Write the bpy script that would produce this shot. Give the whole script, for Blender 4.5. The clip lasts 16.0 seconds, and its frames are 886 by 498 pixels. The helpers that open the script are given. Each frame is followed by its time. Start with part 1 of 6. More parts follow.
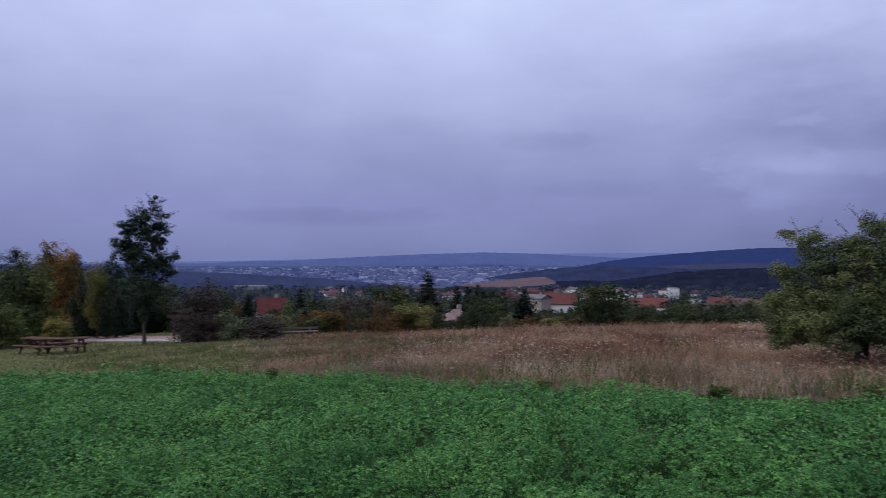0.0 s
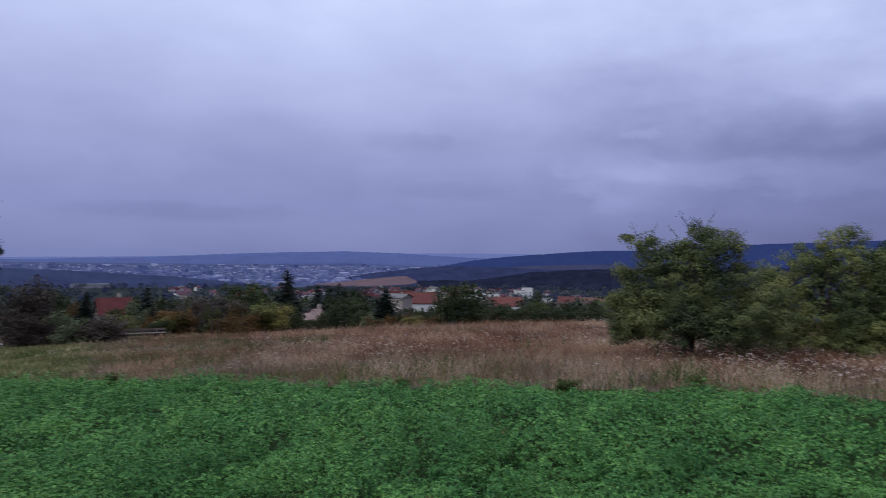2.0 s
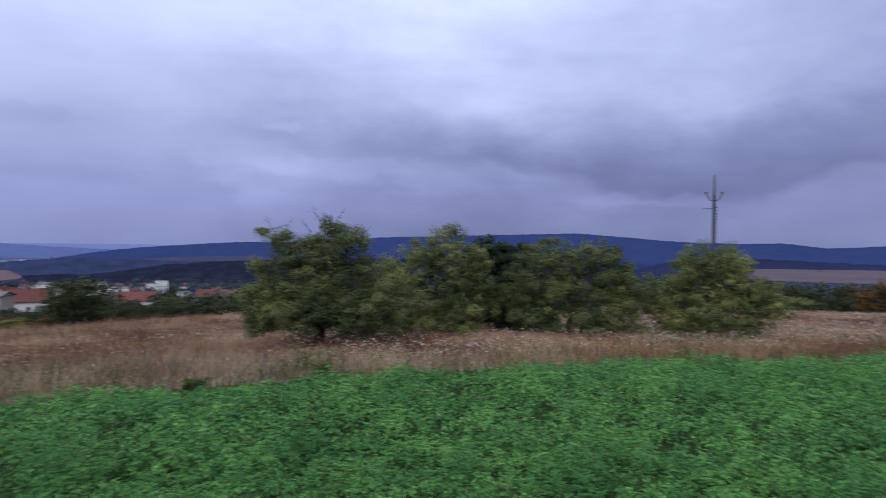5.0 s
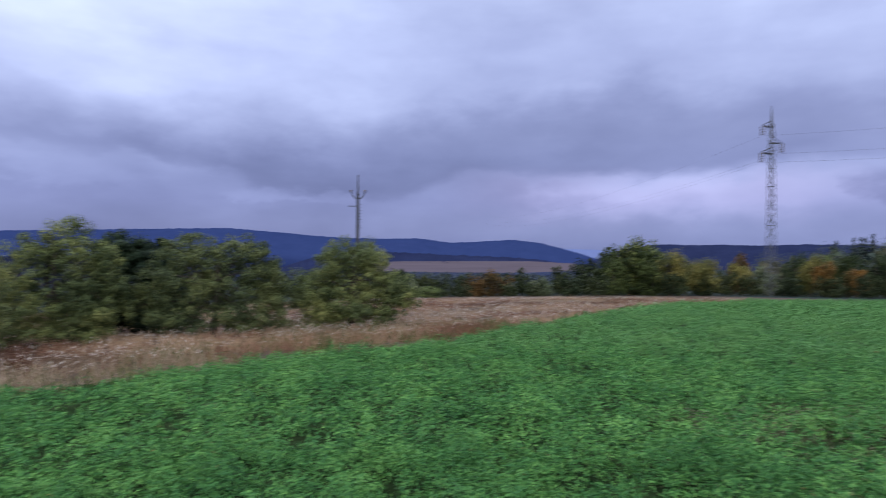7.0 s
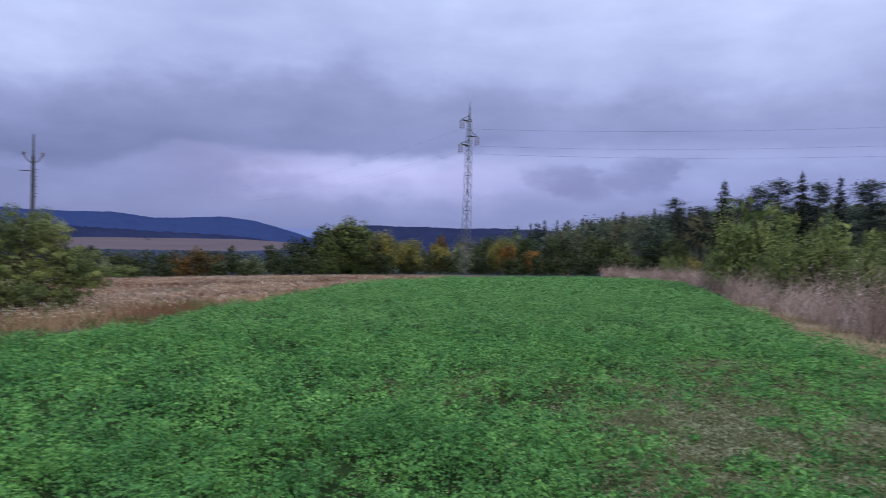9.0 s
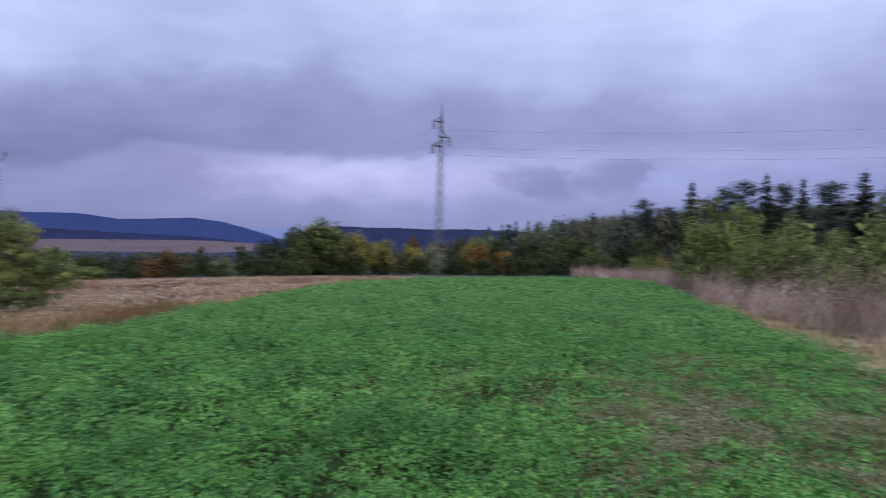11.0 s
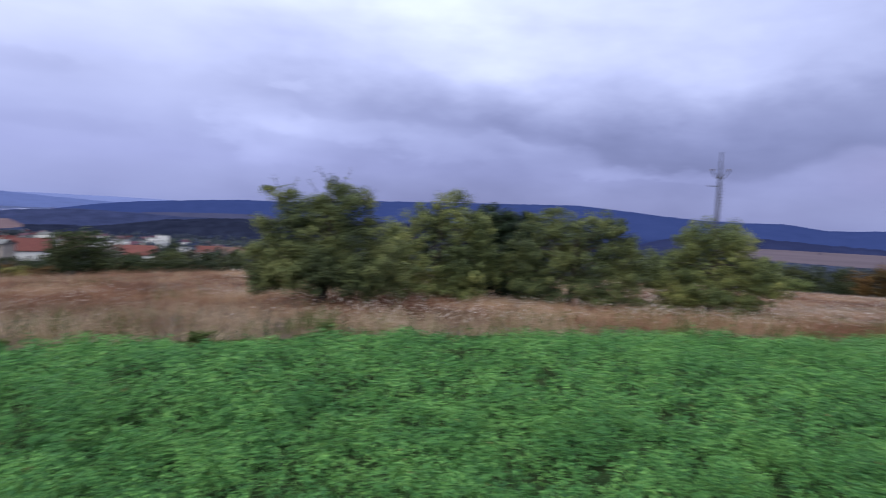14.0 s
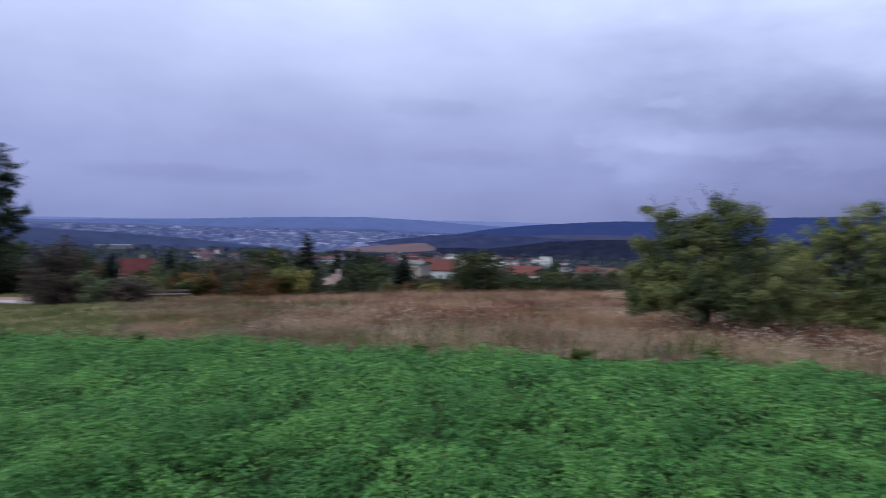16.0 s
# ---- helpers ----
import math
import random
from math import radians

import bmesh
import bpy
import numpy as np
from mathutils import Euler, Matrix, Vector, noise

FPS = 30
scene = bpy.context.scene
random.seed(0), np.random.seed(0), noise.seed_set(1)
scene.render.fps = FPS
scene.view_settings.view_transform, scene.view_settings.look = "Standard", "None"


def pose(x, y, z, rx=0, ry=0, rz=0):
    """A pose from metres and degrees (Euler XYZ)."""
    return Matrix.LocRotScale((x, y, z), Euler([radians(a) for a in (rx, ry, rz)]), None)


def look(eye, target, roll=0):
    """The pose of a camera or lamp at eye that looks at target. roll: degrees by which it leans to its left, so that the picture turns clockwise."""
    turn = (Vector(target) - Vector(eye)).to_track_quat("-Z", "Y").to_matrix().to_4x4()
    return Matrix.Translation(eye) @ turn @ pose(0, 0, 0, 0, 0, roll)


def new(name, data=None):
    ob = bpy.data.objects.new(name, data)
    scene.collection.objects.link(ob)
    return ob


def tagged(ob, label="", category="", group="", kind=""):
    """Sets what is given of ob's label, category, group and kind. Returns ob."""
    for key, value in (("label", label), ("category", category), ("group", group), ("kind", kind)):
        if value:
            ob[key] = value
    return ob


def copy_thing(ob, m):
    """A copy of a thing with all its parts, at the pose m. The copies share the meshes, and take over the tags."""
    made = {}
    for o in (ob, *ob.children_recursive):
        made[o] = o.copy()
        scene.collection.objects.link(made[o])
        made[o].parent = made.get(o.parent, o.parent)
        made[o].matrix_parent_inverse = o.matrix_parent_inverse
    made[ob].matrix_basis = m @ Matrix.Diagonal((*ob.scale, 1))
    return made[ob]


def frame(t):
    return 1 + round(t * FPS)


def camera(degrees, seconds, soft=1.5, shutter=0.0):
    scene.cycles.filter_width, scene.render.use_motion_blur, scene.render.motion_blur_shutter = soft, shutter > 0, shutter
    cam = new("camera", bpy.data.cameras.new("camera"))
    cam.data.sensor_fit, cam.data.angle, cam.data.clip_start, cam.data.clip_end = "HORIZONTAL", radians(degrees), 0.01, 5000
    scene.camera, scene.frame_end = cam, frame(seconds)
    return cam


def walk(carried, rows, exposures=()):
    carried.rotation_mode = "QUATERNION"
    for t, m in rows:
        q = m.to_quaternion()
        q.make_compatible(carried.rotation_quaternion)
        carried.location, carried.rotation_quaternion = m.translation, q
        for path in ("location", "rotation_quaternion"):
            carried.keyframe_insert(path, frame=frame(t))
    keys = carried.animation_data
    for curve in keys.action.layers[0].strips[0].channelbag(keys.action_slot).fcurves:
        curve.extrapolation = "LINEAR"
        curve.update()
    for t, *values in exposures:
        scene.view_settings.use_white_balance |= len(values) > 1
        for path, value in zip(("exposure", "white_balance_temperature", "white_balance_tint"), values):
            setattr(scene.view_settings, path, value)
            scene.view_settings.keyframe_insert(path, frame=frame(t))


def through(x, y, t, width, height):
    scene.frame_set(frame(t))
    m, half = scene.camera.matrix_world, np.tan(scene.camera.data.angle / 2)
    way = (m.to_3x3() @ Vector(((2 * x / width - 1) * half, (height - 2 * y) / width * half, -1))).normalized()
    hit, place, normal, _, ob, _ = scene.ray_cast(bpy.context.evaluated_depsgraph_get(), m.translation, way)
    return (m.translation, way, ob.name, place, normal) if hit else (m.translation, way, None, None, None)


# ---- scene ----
cam = camera(67.4, 16.0, soft=0.9, shutter=0.7)
EYE = 1.6
# seconds, place, yaw, pitch, roll
ROWS = [
    (0.00, 0.001, -0.001, -0.000, -0.00, 0.60, 0.01),
    (0.50, 0.009, 0.006, -0.001, -3.19, 0.65, -0.11),
    (1.00, 0.018, 0.017, -0.005, -6.29, 0.63, -0.25),
    (1.50, 0.022, 0.022, -0.006, -8.59, 0.87, -0.50),
    (2.00, 0.029, 0.025, -0.008, -11.84, 0.61, -0.70),
    (2.50, 0.036, 0.033, -0.012, -15.63, 0.37, -0.65),
    (3.00, 0.041, 0.036, -0.014, -18.77, 0.25, -0.49),
    (3.50, 0.053, 0.048, -0.017, -24.15, 0.12, -0.92),
    (3.70, 0.058, 0.020, -0.013, -26.88, 0.39, -1.01),
    (4.20, 0.080, -0.047, 0.005, -32.98, 0.52, -1.12),
    (4.75, 0.120, -0.129, 0.037, -38.97, 0.38, -0.99),
    (5.30, 0.165, -0.200, 0.069, -45.75, 0.13, -0.71),
    (5.80, 0.200, -0.243, 0.090, -53.92, -0.01, -0.41),
    (6.00, 0.212, -0.254, 0.095, -57.74, -0.03, -0.15),
    (6.50, 0.257, -0.274, 0.073, -65.05, -0.33, 0.20),
    (7.00, 0.298, -0.302, 0.087, -71.28, 0.15, -0.41),
    (7.50, 0.330, -0.335, 0.071, -78.16, 0.81, -0.58),
    (8.00, 0.371, -0.347, 0.062, -83.86, 0.33, -0.74),
    (8.50, 0.431, -0.377, 0.052, -90.02, -0.88, -0.95),
    (9.00, 0.479, -0.403, 0.046, -95.51, -1.22, -1.66),
    (9.20, 0.476, -0.408, 0.041, -97.30, -1.16, -2.09),
    (9.70, 0.461, -0.397, 0.031, -101.32, -1.09, -2.19),
    (10.20, 0.434, -0.353, 0.025, -103.34, -1.09, -2.00),
    (10.75, 0.401, -0.294, 0.018, -101.24, -1.09, -1.67),
    (11.30, 0.371, -0.255, 0.008, -92.45, -0.98, -1.43),
    (11.50, 0.362, -0.248, 0.003, -87.76, -0.90, -1.39),
    (12.00, 0.296, -0.170, 0.008, -74.34, -1.05, -1.88),
    (12.50, 0.262, -0.171, 0.019, -66.58, -0.70, -2.73),
    (13.00, 0.211, -0.147, 0.011, -57.95, -2.12, -2.69),
    (13.50, 0.165, -0.154, 0.019, -50.51, -2.69, -2.46),
    (14.00, 0.048, -0.109, 0.015, -41.87, -2.62, -3.28),
    (14.50, 0.038, -0.063, 0.008, -32.01, -3.72, -3.41),
    (15.00, 0.027, -0.072, 0.006, -25.73, -2.86, -3.39),
    (15.50, 0.010, -0.101, 0.015, -18.91, -2.07, -2.77),
    (16.00, 0.002, -0.110, 0.018, -10.19, -2.24, -1.77),
]
walk(cam, [(t, pose(x, y, EYE + z, 90 + pitch, roll, yaw)) for t, x, y, z, yaw, pitch, roll in ROWS],
     [(0.0, -0.03, 6500, 10), (3.5, 0.13, 6550, 8), (6.0, 0.45, 6650, 5), (7.0, 0.52, 6620, 4), (7.5, 0.39, 6600, 4), (9.0, 0.52, 6650, 4), (11.5, 0.54, 6850, 7), (12.5, 0.55, 6900, 9), (13.0, 0.66, 6900, 8),
      (14.0, 0.70, 6850, 6), (14.5, 0.70, 6750, 5), (16.0, 0.38, 6600, 4)])


# ---- world and light ----
class Nodes:
    """Short way to write node trees."""

    def __init__(self, tree):
        self.tree = tree
        tree.nodes.clear()

    def add(self, kind, inputs=None, operation=None, blend=None):
        n = self.tree.nodes.new(kind)
        if operation:
            n.operation = operation
        if blend:
            n.data_type, n.blend_type = "RGBA", blend
        for k, v in (inputs or {}).items():
            if isinstance(v, bpy.types.NodeSocket):
                self.tree.links.new(v, n.inputs[k])
            else:
                n.inputs[k].default_value = v
        return n

    def math(self, op, a, b=0.0, c=0.0, clamp=False):
        n = self.add("ShaderNodeMath", {0: a, 1: b, 2: c}, operation=op)
        n.use_clamp = clamp
        return n.outputs[0]

    def mix(self, f, a, b, blend="MIX"):
        return self.add("ShaderNodeMix", {0: f, 6: a, 7: b}, blend=blend).outputs[2]

    def ramp(self, f, stops, mode="LINEAR"):
        n = self.add("ShaderNodeValToRGB", {0: f})
        n.color_ramp.interpolation = mode
        els = n.color_ramp.elements
        while len(els) < len(stops):
            els.new(0.5)
        for e, (p, c) in zip(els, stops):
            e.position, e.color = p, (c, c, c, 1) if isinstance(c, float) else (*c, 1)
        return n.outputs[0]

    def noise(self, vec, scale, detail=3.0, rough=0.5):
        return self.add("ShaderNodeTexNoise", {"Vector": vec, "Scale": scale, "Detail": detail, "Roughness": rough}).outputs[0]


world = bpy.data.worlds.new("overcast_sky")
scene.world = world
world.use_nodes = True
w = Nodes(world.node_tree)
way = w.add("ShaderNodeTexCoord").outputs["Generated"]
sep = w.add("ShaderNodeSeparateXYZ", {0: way})
up = w.math("MAXIMUM", sep.outputs[2], 0.0)
elev = w.math("MULTIPLY", w.math("ARCSINE", up), 57.2958)
azim = w.math("MULTIPLY", w.math("ARCTAN2", sep.outputs[0], sep.outputs[1]), 57.2958)
base = w.ramp(w.math("DIVIDE", elev, 90.0, clamp=True), [
    (0.0, (0.188, 0.215, 0.465)), (0.045, (0.240, 0.257, 0.545)), (0.11, (0.305, 0.325, 0.600)),
    (0.19, (0.410, 0.440, 0.750)), (0.27, (0.520, 0.560, 0.880)), (0.5, (0.66, 0.70, 0.98)), (1.0, (0.74, 0.77, 1.0))])


def flat_noise(scale, detail, rough_, stretch, shift=0.0):
    """Cloud noise drawn out along the horizon."""
    v = w.add("ShaderNodeCombineXYZ", {0: w.math("ADD", sep.outputs[0], shift), 1: sep.outputs[1], 2: w.math("MULTIPLY", sep.outputs[2], stretch)}).outputs[0]
    return w.math("SUBTRACT", w.noise(v, scale, detail, rough_), 0.5)


def along(pairs, lo, hi):
    """A value between lo and hi that runs with the bearing."""
    f = w.math("DIVIDE", w.math("ADD", azim, 60.0), 220.0, clamp=True)
    return w.math("MULTIPLY_ADD", w.ramp(f, [((a + 60.0) / 220.0, (v - lo) / (hi - lo)) for a, v in pairs], "EASE"), hi - lo, lo)


def step(x, a, b):
    n = w.add("ShaderNodeMapRange", {0: x, 1: a, 2: b, 3: 0.0, 4: 1.0})
    n.interpolation_type = "SMOOTHSTEP"
    return n.outputs[0]


roll_ = flat_noise(3.0, 2.0, 0.45, 1.9)
billow = flat_noise(6.5, 4.0, 0.48, 2.0, 3.0)
wisp = flat_noise(20.0, 4.0, 0.55, 2.2, 7.0)
fibre = flat_noise(7.0, 3.0, 0.5, 4.5, 11.0)
# the deck is calm towards the town and more broken towards the woods
broken = along([(-60, .45), (15, .45), (32, .9), (60, 1.0), (120, .9), (160, .9)], 0.0, 1.0)
elw = w.math("ADD", elev, w.math("MULTIPLY", w.math("ADD", w.math("MULTIPLY", billow, 3.0), w.math("MULTIPLY", wisp, 1.7)), broken))
azw = w.math("ADD", azim, w.math("MULTIPLY", w.math("ADD", billow, wisp), 9.0))

# broad light and dark of the deck, in stops, by bearing, one row a height
LEVELS = [
    (1.5, [(-35, 0), (-15, 0), (0, 0), (15, -0.05), (30, -0.35), (45, -0.65), (60, -0.55), (75, -0.45), (90, -0.35), (105, -0.3), (120, -0.4), (135, -0.5)]),
    (5.0, [(-35, 0), (-15, -0.05), (0, 0), (15, -0.05), (30, -0.25), (45, -0.6), (60, -0.48), (75, -0.46), (90, -0.2), (105, -0.2), (120, -0.32), (135, -0.42)]),
    (9.0, [(-35, 0.1), (-15, 0.1), (0, 0.1), (15, 0.05), (30, -0.15), (45, -0.3), (60, -0.2), (75, -0.25), (90, -0.2), (105, -0.15), (120, -0.15), (135, -0.15)]),
    (13.5, [(-35, 0.2), (-15, 0.2), (0, 0.25), (15, 0.2), (30, 0.1), (45, 0.15), (60, 0.1), (75, -0.2), (90, -0.25), (105, -0.15), (120, -0.15), (135, -0.2)]),
    (18.5, [(-35, 0.25), (-15, 0.25), (0, 0.35), (15, 0.3), (30, 0.25), (45, 0.25), (60, 0.05), (75, -0.25), (90, -0.3), (105, -0.15), (120, -0.05), (135, -0.2)])]
broad = along(LEVELS[0][1], -2.0, 2.0)
for (e0, _), (e1, row) in zip(LEVELS[:-1], LEVELS[1:]):
    k = step(elw, e0, e1)
    broad = w.math("ADD", w.math("MULTIPLY", broad, w.math("SUBTRACT", 1.0, k)), w.math("MULTIPLY", along(row, -2.0, 2.0), k))
ragged = w.math("ADD", w.math("MULTIPLY", roll_, 0.7), w.math("ADD", w.math("MULTIPLY", billow, 0.65), w.math("ADD", w.math("MULTIPLY", wisp, 0.16), w.math("MULTIPLY", fibre, 0.3))))
stops = w.math("ADD", broad, w.math("MULTIPLY", ragged, broken))


def bank(under, top, dark, sharp=0.7, soft=4.0):
    """Stops taken away by a bank of cloud with a ragged underside and a soft top."""
    u = w.math("SUBTRACT", elw, along(under, 0.0, 20.0))
    t = w.math("SUBTRACT", elw, along(top, 0.0, 20.0))
    m = w.math("MULTIPLY", step(u, -sharp, sharp), w.math("SUBTRACT", 1.0, step(t, -soft * .5, soft * .5)))
    return w.math("MULTIPLY", m, along(dark, -2.0, 2.0))


def puff(a0, aw, e0, ew, s):
    """A small cloud or gap of its own, in stops."""
    da = w.math("DIVIDE", w.math("SUBTRACT", azw, a0), aw)
    de = w.math("DIVIDE", w.math("SUBTRACT", elw, e0), ew)
    d = w.math("ADD", w.math("MULTIPLY", da, da), w.math("MULTIPLY", de, de))
    return w.math("MULTIPLY", w.math("SUBTRACT", 1.0, step(d, 0.0, 2.2)), s)


stops = w.math("ADD", stops, bank(
    [(-60, 10), (20, 9.4), (28, 9.0), (37, 8.3), (43, 7.8), (50, 6.9), (53, 6.2), (56, 5.0), (62, 4.3), (68, 4.7), (71, 5.6), (74, 6.4), (84, 6.5), (94, 6.8), (100, 7.2), (110, 7.6), (130, 7.6)],
    [(-60, 11), (20, 11), (33, 9.2), (46, 8.7), (59, 8.6), (71, 11.5), (84, 13.0), (95, 12.6), (105, 11.6), (115, 11.2), (135, 11)],
    [(-60, 0), (22, 0), (30, -.25), (38, -.4), (46, -.5), (56, -.5), (66, -.5), (76, -.5), (86, -.55), (96, -.5), (106, -.4), (120, -.35), (135, -.35)]))
for spec in ((106.2, 3.6, 4.6, 1.4, -.44), (112.2, 1.8, 5.2, 1.3, -.38), (-9.0, 8.0, 3.4, .7, -.14), (8.5, 3.5, 9.7, .8, -.10), (12.5, 5.0, 5.5, .7, -.10), (27.0, 4.5, 6.6, 2.2, .2), (28.8, 1.0, 10.2, .4, .12),
             (33.0, 6.0, 7.2, .9, .16), (42.0, 7.0, 6.0, 1.0, .22), (57.0, 3.0, 4.6, .5, .18), (61.5, 2.2, 4.2, .45, .22), (91.0, 11.0, 4.7, 1.7, .30), (87.0, 7.0, 5.4, .8, .12)):
    stops = w.math("ADD", stops, puff(*spec))
# thin cloud is warmer, thick cloud bluer
tint = w.math("MULTIPLY", stops, 0.13)
gain = [w.math("POWER", 2.0, w.math("ADD", stops, w.math("MULTIPLY", tint, s))) for s in (1.0, 1.0, -1.0)]
cloud = w.mix(1.0, base, w.add("ShaderNodeCombineColor", {0: gain[0], 1: gain[1], 2: gain[2]}).outputs[0], "MULTIPLY")
rosy = w.math("MULTIPLY", w.math("MULTIPLY", step(elw, 1.5, 4.5), w.math("SUBTRACT", 1.0, step(elw, 5.0, 7.5))), along([(-60, 0), (68, 0), (80, 1), (96, 1), (108, .3), (116, 0)], 0.0, 1.0))
cloud = w.mix(rosy, cloud, w.mix(1.0, cloud, (1.10, 0.99, 0.98, 1), "MULTIPLY"))
clear = w.add("ShaderNodeTexSky")
clear.sky_type, clear.sun_disc, clear.sun_elevation, clear.sun_rotation = "NISHITA", False, radians(30), radians(-109)
# an overcast deck is brightest and whitest overhead
high = w.math("POWER", w.math("MULTIPLY", w.math("SUBTRACT", elev, 26.0), 1 / 64.0, clamp=True), 0.8)
cloud = w.mix(high, cloud, (1.75, 1.72, 1.85, 1))
cloud = w.mix(1.0, cloud, (0.962, 1.0, 0.955, 1), "MULTIPLY")
sky = w.mix(1.0, cloud, w.mix(1.0, clear.outputs[0], (0.006, 0.006, 0.006, 1), "MULTIPLY"), "ADD")
w.add("ShaderNodeOutputWorld", {0: w.add("ShaderNodeBackground", {0: sky, 1: 1.0}).outputs[0]})

sun = new("sun", bpy.data.lights.new("sun", "SUN"))
sun.data.energy, sun.data.angle, sun.data.color = 1.4, radians(50), (1.0, 0.95, 0.86)
sun.matrix_world = look((-40, -14, 24), (0, 0, 0))


# ---- number helpers ----
def vnoise(x, y, seed=0):
    """Smooth noise from 0 to 1 over a plane."""
    x, y = np.asarray(x, float), np.asarray(y, float)
    xi, yi = np.floor(x).astype(np.int64), np.floor(y).astype(np.int64)
    fx, fy = x - xi, y - yi
    fx, fy = fx * fx * (3 - 2 * fx), fy * fy * (3 - 2 * fy)

    def h(i, j):
        n = (i * 374761393 + j * 668265263 + seed * 144269504) & 0xFFFFFFFF
        n = ((n ^ (n >> 13)) * 1274126177) & 0xFFFFFFFF
        return ((n ^ (n >> 16)) & 0xFFFF) / 65535.0

    a, b = h(xi, yi) * (1 - fx) + h(xi + 1, yi) * fx, h(xi, yi + 1) * (1 - fx) + h(xi + 1, yi + 1) * fx
    return a * (1 - fy) + b * fy


def fbm(x, y, seed=0, octaves=4):
    return sum(vnoise(x * 2 ** o, y * 2 ** o, seed + o) * 0.5 ** (o + 1) for o in range(octaves)) / (1 - 0.5 ** octaves)


def smooth(x, a, b):
    k = np.clip((np.asarray(x, float) - a) / (b - a), 0, 1)
    return k * k * (3 - 2 * k)


def table(x, *pairs):
    return np.interp(x, [p[0] for p in pairs], [p[1] for p in pairs])


# ---- the lie of the land: bearing (degrees from the first view, to the right) and distance ----
def ground_polar(az, r):
    az, r = np.broadcast_arrays(np.asarray(az, float), np.asarray(r, float))
    slope = table(az, (-180, -.02), (-90, .05), (-60, .08), (-30, .085), (0, .072), (30, .058), (60, .05), (90, .042), (115, .036), (130, .03), (180, -.02))
    crest = table(az, (-60, 70), (-22, 62), (-15, 34), (0, 28), (10, 32), (25, 42), (45, 50), (70, 60), (90, 66), (140, 80))
    extra = table(az, (-60, .02), (-24, .02), (-14, .05), (45, .05), (75, .02), (90, .0), (180, .0))
    over = np.maximum(r - crest, 0)
    near = -slope * (np.sqrt(r * r + 1) - 1) - extra * (over - 14 * (1 - np.exp(-over / 14)))
    rr = (0, 100, 200, 300, 450, 650, 900, 1180, 1500, 2500, 4000, 5000)

    def prof(*z):
        return np.interp(r, rr, z)
    town = prof(0, -10.2, -16, -23.5, -32, -40, -47, -55, -80, -92, -60, -45)
    east = prof(0, -4.5, -10, -15, -17, -17, -20, -29, -40, -60, -50, -45)
    wood = prof(0, -2.5, 1.0, 5.0, 8.0, 10, 12, 11, 10, 0, -10, -20)
    back = prof(0, -1, -1, -2, -3, -4, -5, -6.5, -8, -12, -16, -20)
    a = smooth(az, 56, 66)
    far = town * (1 - a) + east * a
    a = smooth(az, 101, 114)
    far = far * (1 - a) + wood * a
    a = np.maximum(smooth(az, 145, 172), smooth(-az, 60, 85))
    far = far * (1 - a) + back * a
    k = smooth(r, 75, 150)
    return near * (1 - k) + far * k


def ground(x, y):
    x, y = np.asarray(x, float), np.asarray(y, float)
    z = ground_polar(np.degrees(np.arctan2(x, y)), np.hypot(x, y))
    return z + 0.05 * (fbm(x * .6, y * .6, 3) - 0.5)


def field_edge(az):
    """How far the lucerne reaches on each bearing."""
    return table(az, (-180, 6), (-150, 8), (-100, 14), (-60, 24), (-34, 22.8), (-26, 19), (-13.5, 14.5), (0.8, 11.8), (10, 11.0), (22, 10.8), (34, 11.3), (44, 11.9),
                 (58, 13.7), (68, 16.1), (73.5, 18.1), (81.4, 24.8), (86.8, 36.5), (91.3, 50.5), (98.8, 63.5), (108, 76), (112.6, 78), (115.3, 68), (117.5, 46), (119.6, 34), (122.4, 27.7), (124.3, 24), (127.2, 20.4), (129.2, 18.4), (140, 13), (160, 7), (180, 6))


def worn_at(az, r):
    """Where the crop is trodden and thin, 0 to 1."""
    return smooth(az, 100, 117) * (1 - smooth(az, 138, 165)) * smooth(r, 3.5, 6.5) * smooth(-r, -13.5, -8.5)


def spot(az, r, sink=0.0):
    """A place on the ground, from bearing and distance."""
    x, y = r * math.sin(radians(az)), r * math.cos(radians(az))
    return Vector((x, y, float(ground(x, y)) - sink))


def rise(az, r, top):
    """Height above the ground at which the eye meets an upward angle."""
    return EYE + r * math.tan(radians(top)) - spot(az, r).z


# ---- mesh helpers ----
def mesh_of(name, verts, polys, mats, slots=None, soft=False):
    """A mesh from arrays: points (n, 3) and a list of arrays of corners (faces, 3 or 4)."""
    me = bpy.data.meshes.new(name)
    verts = np.asarray(verts, np.float32)
    polys = [np.asarray(p, np.int32) for p in polys if len(p)]
    loops = np.concatenate([p.ravel() for p in polys])
    sizes = np.concatenate([np.full(len(p), p.shape[1], np.int32) for p in polys])
    me.vertices.add(len(verts))
    me.vertices.foreach_set("co", verts.ravel())
    me.loops.add(len(loops))
    me.loops.foreach_set("vertex_index", loops)
    me.polygons.add(len(sizes))
    me.polygons.foreach_set("loop_start", np.concatenate([[0], np.cumsum(sizes)[:-1]]).astype(np.int32))
    for m in mats:
        me.materials.append(m)
    if slots is not None:
        me.polygons.foreach_set("material_index", np.asarray(slots, np.int32))
    me.polygons.foreach_set("use_smooth", np.full(len(sizes), soft, bool))
    me.update(calc_edges=True)
    me.validate()
    return me


